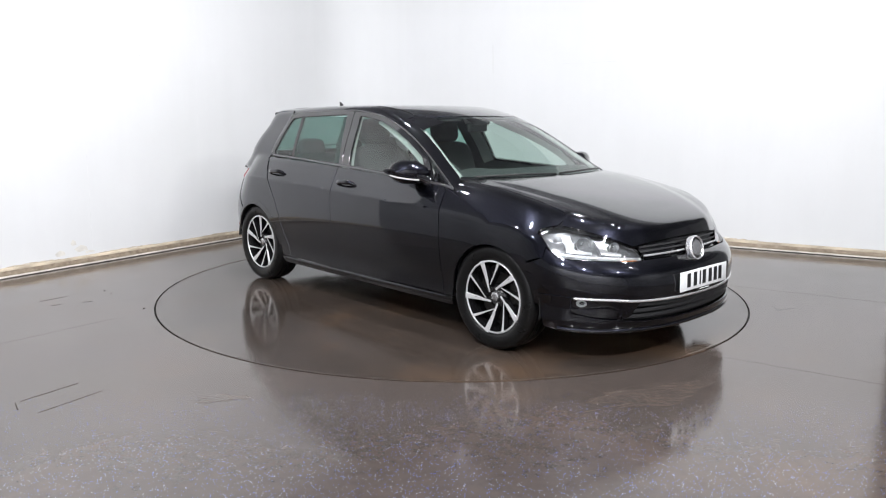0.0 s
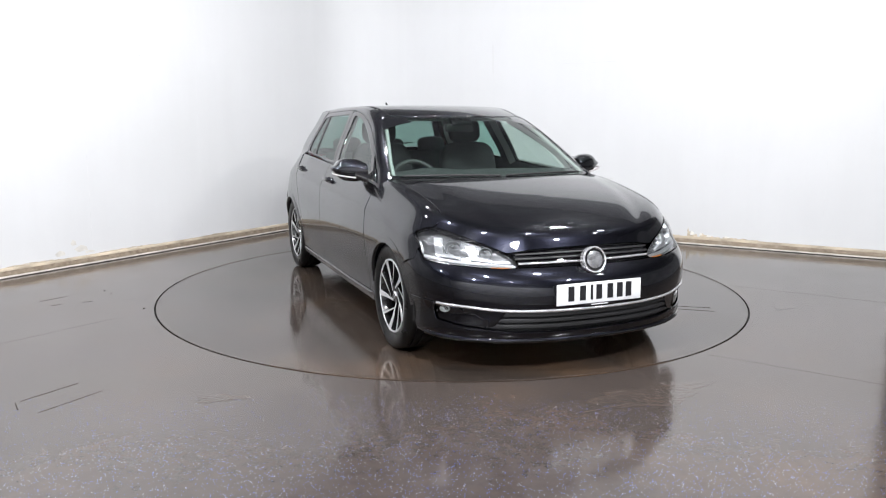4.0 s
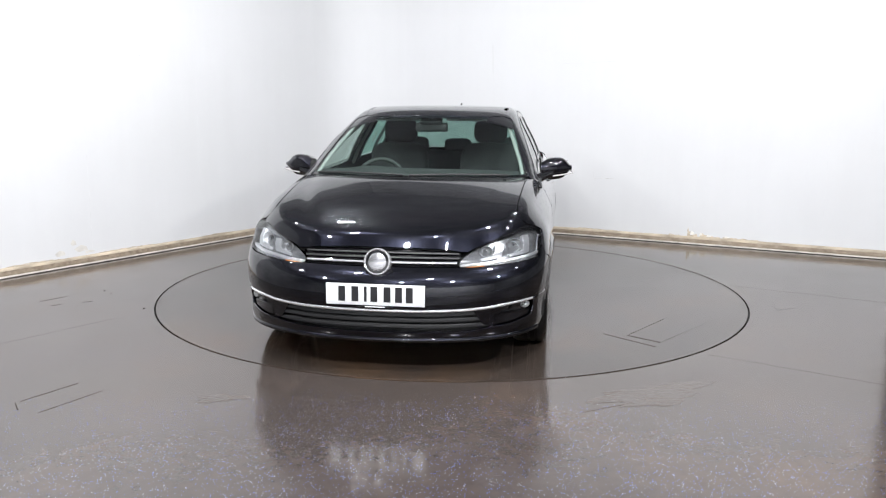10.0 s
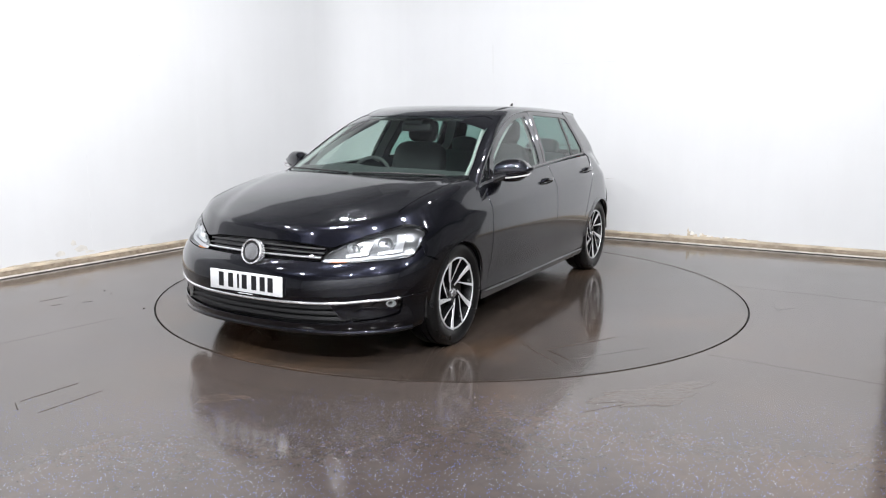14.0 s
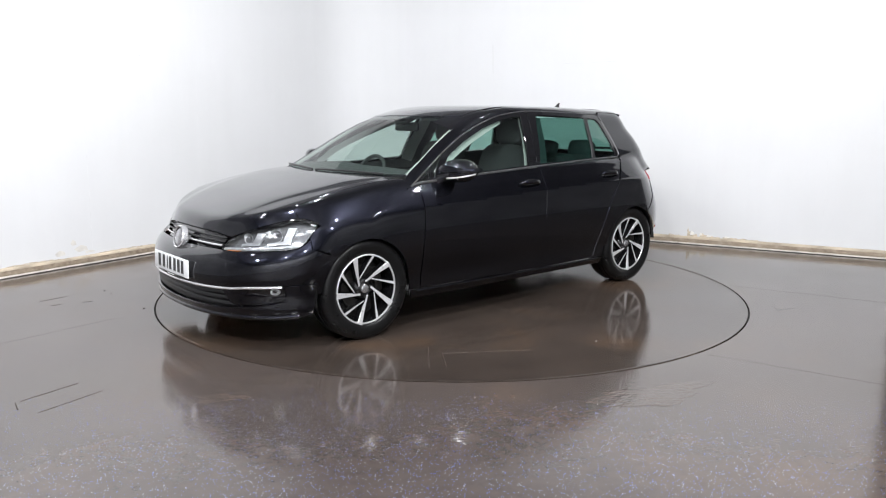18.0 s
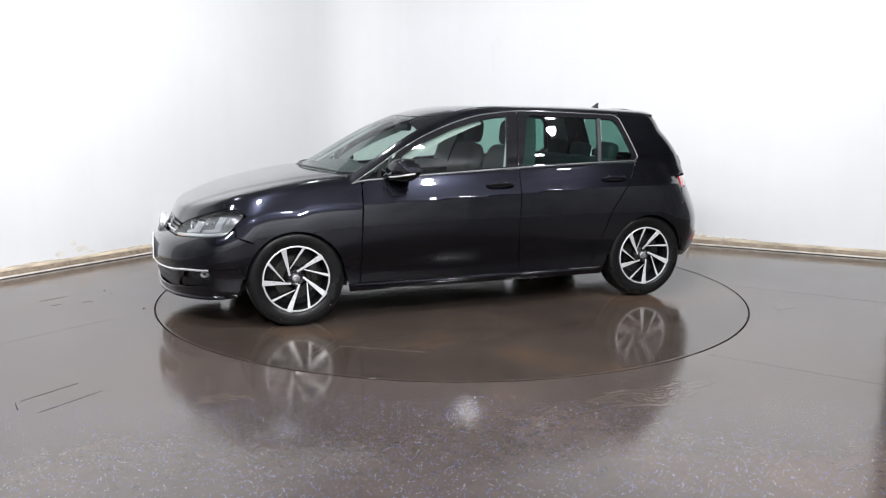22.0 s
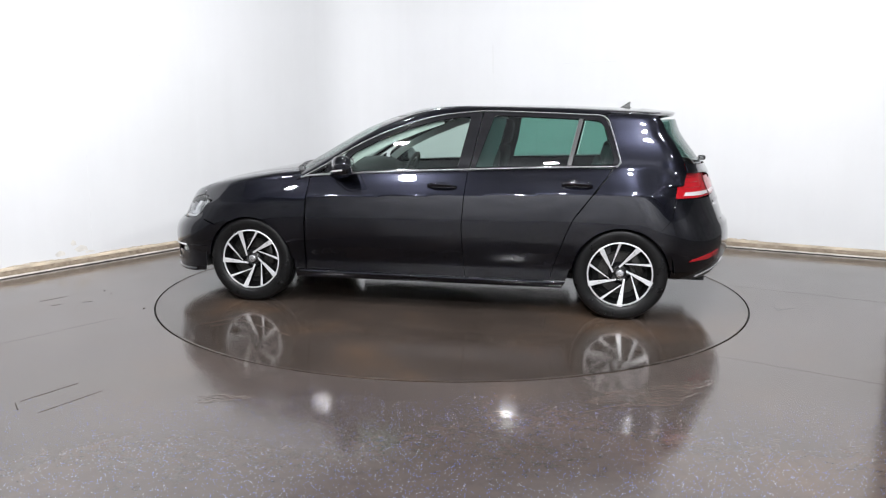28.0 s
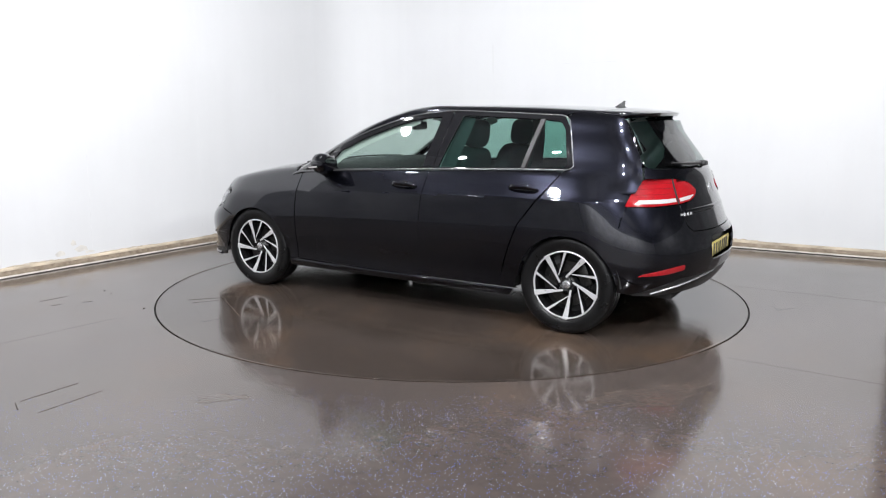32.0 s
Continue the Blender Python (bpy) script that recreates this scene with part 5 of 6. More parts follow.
    bm = lathe_bm([(0.061, 0.0), (0.061, 0.010), (0.066, 0.014), (0.071, 0.010), (0.072, 0.0), (0.072, -0.022)], 48)
    bmesh.ops.transform(bm, matrix=tilt, verts=bm.verts)
    badge = part("badge", bm, CHROME, CAR, "round chrome badge", smooth=50)
    bm = lathe_bm([(0.0005, 0.006), (0.03, 0.006), (0.061, 0.003), (0.062, -0.02)], 48)
    bmesh.ops.transform(bm, matrix=tilt, verts=bm.verts)
    part("badge_face", bm, GLOSS_BLACK, badge, smooth=50)
    bm = lathe_bm([(0.0005, 0.011), (0.036, 0.010), (0.047, 0.007), (0.048, 0.0)], 40)
    bmesh.ops.transform(bm, matrix=tilt, verts=bm.verts)
    part("badge_disc", bm, BADGE_SILVER, badge, smooth=50)
    # number plate: white sheet with plain black bars
    plate("number_plate", Matrix.Translation((2.176, 0, 0.450)) @ Matrix.Rotation(radians(-2), 4, "Y"), PLATE, "white number plate with plain black bars")


def plate(name, m, mat, label):
    bm = box_bm((0.008, 0.520, 0.111), (0, 0, 0), 0.003)
    bmesh.ops.transform(bm, matrix=m, verts=bm.verts)
    ob = part(name, bm, mat, CAR, label, smooth=40)
    # seven characters' places, each as one upright bar
    for y in (-0.175, -0.105, -0.050, -0.005, 0.064, 0.124, 0.180):
        bm = box_bm((0.002, 0.014 if y == -0.050 else 0.036, 0.079), (0.0045, y, 0.003))
        bmesh.ops.transform(bm, matrix=m, verts=bm.verts)
        part("bar", bm, PLATE_INK, ob)
    for y in (-0.235, 0.235):
        bm = lathe_bm([(0.0005, 0.0062), (0.005, 0.0055), (0.0065, 0.003)], 12)
        bmesh.ops.transform(bm, matrix=m @ Matrix.Translation((0, y, 0.036)) @ Matrix.Rotation(radians(-90), 4, "Z"), verts=bm.verts)
        part("plate_screw", bm, PLATE, ob, smooth=50)
    bm = box_bm((0.001, 0.105, 0.005), (0.0046, 0, -0.0625))
    bmesh.ops.transform(bm, matrix=m, verts=bm.verts)
    part("bar", bm, PLATE, ob)
    bm = box_bm((0.012, 0.19, 0.012), (-0.002, 0, -0.0625), 0.002)
    bmesh.ops.transform(bm, matrix=m, verts=bm.verts)
    part("plate_holder", bm, GLOSS_BLACK, ob)
    return ob


def rear_end(B):
    lamp = [(50.6, 0.822), (48.6, 0.870), (45.8, 0.925), (43.0, 0.970), (36, 0.980), (28, 0.975), (21, 0.950), (16.8, 0.908), (16.6, 0.893), (18.4, 0.866), (22, 0.842), (28, 0.827), (40, 0.819)]
    lamp = round_path(lamp, 1.0)
    tl = panel("tail_lamp", lamp, "rear", RED_LENS, CAR, "tub", 0.02, raise_=0.007, depth=0.02, both=True, label="wide red tail lamp with a white lower strip")
    panel("white_strip", [(47.0, 0.835), (45.6, 0.852), (30.2, 0.858), (30.2, 0.838), (38, 0.832)], "rear", WHITE_LENS, tl, "tub", 0.02, raise_=0.0095, depth=0.003, both=True)
    panel("white_strip", [(28.2, 0.857), (20, 0.872), (19.6, 0.868), (22.6, 0.848), (28.2, 0.838)], "rear", WHITE_LENS, tl, "tub", 0.02, raise_=0.0095, depth=0.003, both=True)
    panel("lamp_gap", [(29.8, 0.826), (29.8, 0.976), (28.9, 0.976), (28.9, 0.826)], "rear", SEAL, tl, "tub", 0.03, raise_=0.0085, depth=0.0, both=True)
    for z in (0.885, 0.918, 0.948):
        strip("lamp_rib", [(47.5 - (z - 0.885) * 50, z), (38, z + 0.001), (30.4, z)], "rear", DARK_RED, tl, "tub", 0.005, 0.008, n=12)
    panel("lamp_surround", [(46.5, 0.80), (46.5, 0.885), (51, 0.885), (54.5, 0.84), (54.5, 0.76), (50, 0.76)], "rear", PAINT, CAR, "tub", 0.03, raise_=-0.005, depth=0.0, both=True)
    # tailgate round the window, the skin below it
    gate = [(0, 1.030), (20, 1.032), (38.8, 1.040), (41.5, 1.052), (42.2, 1.03), (42.6, 0.985), (36, 0.984), (28, 0.980), (20.5, 0.955), (16.0, 0.912), (15.8, 0.890), (17.8, 0.861), (21.6, 0.836), (28.4, 0.821), (28.0, 0.76), (26.6, 0.690), (24.5, 0.662), (12, 0.655), (0, 0.655)]
    g = panel("tailgate", mirror_half(gate), "rear", PAINT, CAR, "all", 0.02, relax=8, label="glossy black tailgate")
    strip("gate_crease", [(-26, 0.775), (-13, 0.782), (0, 0.784), (13, 0.782), (26, 0.775)], "rear", PAINT, g, "tub", 0.03, 0.004, False)
    # roof spoiler
    bm = bmesh.new()
    rows = []
    for k in range(25):
        s = k / 12 - 1
        y = 0.548 * s
        xb = -1.56 + 0.10 * abs(s) ** 3
        xe = -1.690 + 0.155 * abs(s) ** 2.8
        zt = 1.400 - 0.010 * s * s - 0.022 * abs(s) ** 4
        zr = 1.385 - 0.012 * s * s - 0.012 * abs(s) ** 4
        rows.append([bm.verts.new(v) for v in ((xb + 0.10, y, zt + 0.012), (xb, y, zt + 0.002), (xe + 0.02, y, zr + 0.004), (xe, y, zr - 0.004), (xe + 0.014, y, zr - 0.026), (xb - 0.03, y, zr - 0.036), (xb + 0.10, y, zt - 0.05))])
    for a, b in zip(rows, rows[1:]):
        for j in range(7):
            i = (j + 1) % 7
            bm.faces.new((a[j], a[i], b[i], b[j]))
    bm.faces.new(rows[0])
    bm.faces.new(rows[-1])
    part("roof_spoiler", bm, PAINT, g, "black spoiler over the rear window", smooth=40)
    # bumper
    arcs = as_view("rear", side_points(arch(RA, AR_R, 128, 172, 10), "tub"))
    up = [(0, 0.648), (12, 0.648), (24.8, 0.655), (27.2, 0.685), (28.6, 0.758), (29.0, 0.815), (40, 0.812), (49.8, 0.815), (51.6, 0.762), (52.6, 0.70)] + [a for a in arcs if a[1] < 0.70] + [(arcs[-1][0], 0.302), (48.5, 0.288), (44.5, 0.302), (40.6, 0.330), (31, 0.385), (17, 0.392), (15.6, 0.474), (16.6, 0.560), (15.6, 0.606), (14.4, 0.612), (0, 0.614)]

    def ledge(p, n):
        # the middle of the bumper stands out as a flat ledge
        s = max(0.0, 1 - (abs(p.y) / 0.62) ** 4) * min(1.0, max(0.0, (0.652 - p.z) / 0.03)) * min(1.0, max(0.0, (p.z - 0.36) / 0.08))
        return p + n * 0.020 * s, n

    b = panel("rear_bumper", mirror_half(up), "rear", PAINT, CAR, "tub", 0.02, raise_=0.004, shape=ledge, label="glossy black rear bumper with red reflectors")
    dif = [(0, 0.390), (17, 0.387), (31, 0.380), (40.4, 0.325), (44.2, 0.298), (48.0, 0.284), (41, 0.272), (27, 0.276), (0, 0.280)]
    panel("diffuser", mirror_half(dif), "rear", TRIM, b, "tub", 0.03, raise_=0.002, label="matt black lower bumper insert")
    strip("exhaust_trim", [(41.0, 0.292), (35, 0.318), (27, 0.347), (18, 0.370), (9, 0.381)], "rear", CHROME, (b, b), "tub", 0.010, 0.010, label="bright trim line", n=24)
    panel("reflector", [(46.4, 0.408), (44.8, 0.422), (38, 0.446), (31.0, 0.466), (29.6, 0.462), (30.4, 0.436), (38, 0.415)], "rear", RED_LENS, (b, b), "tub", 0.02, raise_=0.010, depth=0.006, both=True, label="slim red reflector")
    panel("bumper_lower", mirror_half([(0, 0.470), (15.2, 0.470), (16.6, 0.392), (0, 0.395)]), "rear", PAINT, b, "tub", 0.02, raise_=0.004, shape=ledge)
    panel("plate_recess", mirror_half([(0, 0.614), (14.4, 0.612), (15.6, 0.606), (16.6, 0.560), (15.6, 0.474), (0, 0.472)]), "rear", TRIM, b, "tub", 0.03, raise_=-0.036, depth=-0.045)
    plate("number_plate", Matrix.Translation((-2.052, 0, 0.508)) @ Matrix.Rotation(radians(180), 4, "Z"), PLATE_YELLOW, "yellow number plate with plain black bars")
    # badge, lettering as bars, wiper, aerial
    tilt = Matrix.Translation((-1.962, 0, 0.885)) @ Matrix.Rotation(radians(16), 4, "Y") @ Matrix.Rotation(radians(90), 4, "Z")
    bm = lathe_bm([(0.0005, 0.008), (0.034, 0.008), (0.042, 0.012), (0.049, 0.006), (0.050, -0.02)], 40)
    bmesh.ops.transform(bm, matrix=tilt, verts=bm.verts)
    part("badge", bm, CHROME, g, "round chrome badge", smooth=50)
    for k in range(4):
        p, n = lift("rear", 29.0 - k * 1.75, 0.7615 + 0.001 * k, "tub")
        r = Vector((-1, 0, 0)).rotation_difference(n).to_matrix().to_4x4()
        part("letter_bar", box_bm((0.005, 0.020, 0.020), p + n * 0.002, 0.003, 1, r), CHROME, g)
    pts = [lift("rear", a, z, "green")[0] + Vector((-0.02, 0, 0.004)) for a, z in [(-2, 1.048), (6, 1.052), (14, 1.056), (22, 1.062), (29, 1.070)]]
    part("rear_wiper", tube_bm(pts, lambda t: 0.011 - 0.005 * t, 8), TRIM, g, "black rear wiper", smooth=60)
    part("wiper_cap", box_bm((0.05, 0.07, 0.035), pts[0] + Vector((-0.012, 0, 0.0)), 0.012, 3), TRIM, g, smooth=50)
    bm = prism_bm([(0.055, 0.0), (0.02, 0.020), (-0.028, 0.052), (-0.036, 0.050), (-0.030, 0.018), (-0.050, 0.0)], 0.014, Matrix.Translation((-1.335, 0.007, 1.408)) @ Matrix.Rotation(radians(90), 4, "X"))
    bmesh.ops.bevel(bm, geom=bm.edges[:], offset=0.003, segments=1, affect="EDGES")
    part("aerial", bm, TRIM, CAR, "black shark-fin aerial", smooth=50)


def trims(B):
    # handles
    for door, x, z, length in ((B["front_door"], -0.105, 0.873, 0.205), (B["rear_door"], -1.015, 0.897, 0.205)):
        p, n = lift("side", x, z, "tub")
        r = Matrix.Rotation(radians(-2.5), 4, "Y")
        bm = bmesh.new()
        rows = []
        for k in range(17):
            s = k / 8 - 1
            out = 0.034 * (1 - abs(s) ** 4) + 0.002
            hh = 0.0155 * (1 - 0.35 * abs(s) ** 3)
            c = p + Vector((s * length / 2, 0, s * 0.003)) + n * out
            rows.append([bm.verts.new(c + Vector((0, 0, 1)) * hh * math.sin(a) + n * 0.008 * math.cos(a)) for a in [2 * math.pi * j / 10 for j in range(10)]])
        for a, b in zip(rows, rows[1:]):
            for j in range(10):
                i = (j + 1) % 10
                bm.faces.new((a[j], a[i], b[i], b[j]))
        bm.faces.new(rows[0])
        bm.faces.new(rows[-1])
        h = part("door_handle", bm, PAINT, door[0], "black door handle", smooth=60)
        mirrored(h, door[1])
        bm = bmesh.new()
        bmesh.ops.create_uvsphere(bm, u_segments=24, v_segments=12, radius=1.0)
        bmesh.ops.transform(bm, matrix=Matrix.Translation(p + n * 0.0) @ r @ Matrix.Diagonal((0.085, 0.004, 0.036, 1)), verts=bm.verts)
        c = part("handle_cup", bm, GLOSS_BLACK, door[0], smooth=80)
        mirrored(c, door[1])
    # crease along the flank and the lower door bulge
    strip("sill_moulding", [(0.93, 0.246), (0.3, 0.243), (-0.9, 0.240)], "side", PAINT, CAR, "tub", 0.020, 0.010, n=30)
    # mirrors
    for s in (1, -1):
        bm = bmesh.new()
        rows = []
        for k in range(13):
            t = k / 12
            y = 0.805 + 0.205 * t
            half_h = 0.076 * (1 - 0.75 * abs(2 * t - 0.85) ** 3.2) if t > 0.05 else 0.052
            half_h = max(half_h, 0.016)
            front = 0.70 - 0.085 * t ** 1.6
            depth_ = 0.17 - 0.055 * t ** 2
            zc = 0.996 + 0.012 * t
            ring_ = []
            for a in [2 * math.pi * j / 16 for j in range(16)]:
                ca, sa = math.cos(a), math.sin(a)
                xx = front - depth_ / 2 + depth_ / 2 * (abs(ca) ** 0.75) * (1 if ca > 0 else -1)
                zz = zc + half_h * (abs(sa) ** 0.8) * (1 if sa > 0 else -1)
                ring_.append(bm.verts.new((xx, s * y, zz)))
            rows.append(ring_)
        for a, b in zip(rows, rows[1:]):
            for j in range(16):
                i = (j + 1) % 16
                bm.faces.new((a[j], a[i], b[i], b[j]))
        bm.faces.new(rows[0])
        bm.faces.new(rows[-1])
        door = B["front_door"][0 if s > 0 else 1]
        part("mirror_housing", bm, PAINT, door, "black door mirror with a pale indicator strip", smooth=60)
        part("mirror_glass", box_bm((0.004, 0.150, 0.092), (0.540, s * 0.905, 1.010), 0.0018, 1, Matrix.Rotation(radians(-4 * s), 4, "Z")), CHROME, door, "silvered mirror glass")
        pts = [(0.705 - 0.085 * t ** 1.6 + 0.004, s * (0.83 + 0.185 * t), 0.955 + 0.022 * t * t) for t in [0.3 + 0.07 * k for k in range(11)]]
        pts += [(0.60, s * 1.012, 0.980), (0.56, s * 1.006, 0.984)]
        part("indicator", tube_bm(pts, 0.0055, 8), WHITE_LENS, door, "pale indicator strip", smooth=60)
        arm = [(0.70, s * 0.775, 0.925), (0.69, s * 0.80, 0.945), (0.672, s * 0.84, 0.962), (0.66, s * 0.88, 0.975)]
        part("mirror_arm", tube_bm(arm, lambda t: 0.032 - 0.004 * t, 10), GLOSS_BLACK, door, smooth=60)


BODY = body_panels()
windows(BODY)
front_end()
rear_end(BODY)
trims(BODY)


# ---- under the skin ----
def inner_shell():
    """Dark inner body that closes the panel gaps, open at the wheels and the cabin's top."""
    rows = tub_rows()
    low = smooth_rows(rows[:13], 3)
    du, dv = np.gradient(low, axis=1), np.gradient(low, axis=0)
    n = np.cross(du, dv)
    n /= np.linalg.norm(n, axis=2, keepdims=True) + 1e-12
    g = low - n * 0.065
    verts, faces = [], []
    nr, nc = g.shape[:2]
    for side in (1, -1):
        base = len(verts)
        verts += [(p[0], p[1] * side, p[2]) for p in g.reshape(-1, 3)]
        for i in range(nr - 1):
            for j in range(0, nc - 1):
                q = [base + i * nc + j, base + i * nc + j + 1, base + (i + 1) * nc + j + 1, base + (i + 1) * nc + j]
                c = g[i:i + 2, j:j + 2].reshape(-1, 3).mean(0)
                if any(math.hypot(c[0] - cx, c[2] - 0.308) < 0.375 for cx in (FA, RA)) and c[1] > 0.5:
                    continue
                faces.append(q)
    mesh_ob("inner_body", verts, faces, UNDER, CAR, smooth=True)
    # bulkhead under the bonnet and the floor pan
    bm = box_bm((2.9, 1.16, 0.05), (0.0, 0, 0.235), 0.01)
    part("floor_pan", bm, UNDER, CAR)
    part("underbody_panel", box_bm((0.9, 1.1, 0.05), (1.60, 0, 0.215)), UNDER, CAR)
    part("underbody_panel", box_bm((0.55, 1.1, 0.05), (-1.62, 0, 0.26)), UNDER, CAR)
    bm = box_bm((0.05, 1.45, 0.68), (0.98, 0, 0.56))
    part("bulkhead", bm, UNDER, CAR)
    # wheel housings
    for cx in (FA, RA):
        for s in (1, -1):
            bm = bmesh.new()
            rows_ = []
            for k in range(25):
                a0, a1 = (-10, 184) if cx > 0 else (-6, 177)
                a = radians(a0 + (a1 - a0) * k / 24)
                rows_.append([bm.verts.new((cx + 0.354 * math.cos(a), s * y, 0.308 + 0.354 * math.sin(a))) for y in (0.52, 0.858)])
            for a, b in zip(rows_, rows_[1:]):
                bm.faces.new((a[0], a[1], b[1], b[0]))
            c = bm.verts.new((cx, s * 0.52, 0.308))
            for a, b in zip(rows_, rows_[1:]):
                bm.faces.new((a[0], b[0], c))
            part("wheel_housing", bm, UNDER, CAR, smooth=40)
    # exhaust and rear axle seen below
    part("exhaust_box", box_bm((0.32, 0.52, 0.15), (-1.72, -0.05, 0.27), 0.05, 3), STEEL, CAR, "dull steel exhaust box", smooth=40)
    part("rear_axle", tube_bm([(RA, -0.66, 0.29), (RA, 0.66, 0.29)], 0.04, 12), UNDER, CAR, smooth=50)
    part("exhaust_pipe", tube_bm([(0.9, 0.10, 0.215), (-0.2, 0.08, 0.21), (-1.0, 0.05, 0.22), (-1.55, 0.0, 0.27)], 0.03, 10), STEEL, CAR, smooth=50)
    part("bottom_shield", box_bm((0.5, 0.30, 0.07), (-0.55, 0.35, 0.20), 0.02, 2), UNDER, CAR)


def headliner():
    half = [(0.24, 0.0), (0.22, 0.25), (0.17, 0.45), (0.10, 0.535), (-0.5, 0.55), (-1.2, 0.54), (-1.5, 0.50), (-1.60, 0.40), (-1.62, 0.0)]
    panel("headliner", mirror_top(half), "top", LINER, CAR, "green", 0.08, raise_=-0.032, depth=0, label="pale grey headliner")
    # pillar covers inside
    for nm, path, w, mat in (("pillar_cover", [(0.66, 0.985), (0.50, 1.10), (0.30, 1.20), (0.10, 1.28), (-0.06, 1.335)], 0.055, LINER),
                             ("pillar_cover", [(-0.245, 0.98), (-0.275, 1.10), (-0.308, 1.22), (-0.335, 1.36)], 0.13, LINER),
                             # added dark strip, blocks the pale view through the rear side window
                             ("dark_pillar_strip", [(-0.365, 0.98), (-0.395, 1.10), (-0.428, 1.22), (-0.455, 1.36)], 0.11, FABRIC),
                             ("pillar_cover", [(-1.30, 0.99), (-1.40, 1.10), (-1.34, 1.22), (-1.27, 1.35)], 0.14, LINER)):
        pts = resample(curve_path(path), 14, False)
        P, F = [], []
        for i, (x, z) in enumerate(pts):
            a, b = pts[max(i - 1, 0)], pts[min(i + 1, 13)]
            d = Vector((b[0] - a[0], b[1] - a[1])).normalized()
            for k in (-0.5, 0.5):
                p, m = lift("side", x + d.y * w * k, z - d.x * w * k, "green")
                P.append(p - m * 0.035)
        for i in range(13):
            F.append((2 * i, 2 * i + 1, 2 * i + 3, 2 * i + 2))
        l = mesh_ob(nm, P, F, mat, CAR, "pale grey inner pillar cover" if mat == LINER else "dark strip added beside the inner pillar cover", smooth=True)
        mirrored(l, CAR)


def cushion_bm(w, d, h, at, bev=0.05, turn=None):
    bm = box_bm((d, w, h), (0, 0, 0), bev, 4)
    m = Matrix.Translation(at) @ (turn if turn is not None else Matrix.Identity(4))
    bmesh.ops.transform(bm, matrix=m, verts=bm.verts)
    return bm


def pillow_bm(w, d, h, at, turn, square=0.55):
    """A stuffed block with well rounded corners; square: 1 is an ellipsoid, less is boxier."""
    bm = bmesh.new()
    bmesh.ops.create_uvsphere(bm, u_segments=28, v_segments=18, radius=1.0)
    for v in bm.verts:
        v.co = Vector([math.copysign(abs(c) ** square, c) for c in v.co])
    m = Matrix.Translation(at) @ turn @ Matrix.Diagonal((d / 2, w / 2, h / 2, 1))
    bmesh.ops.transform(bm, matrix=m, verts=bm.verts)
    return bm


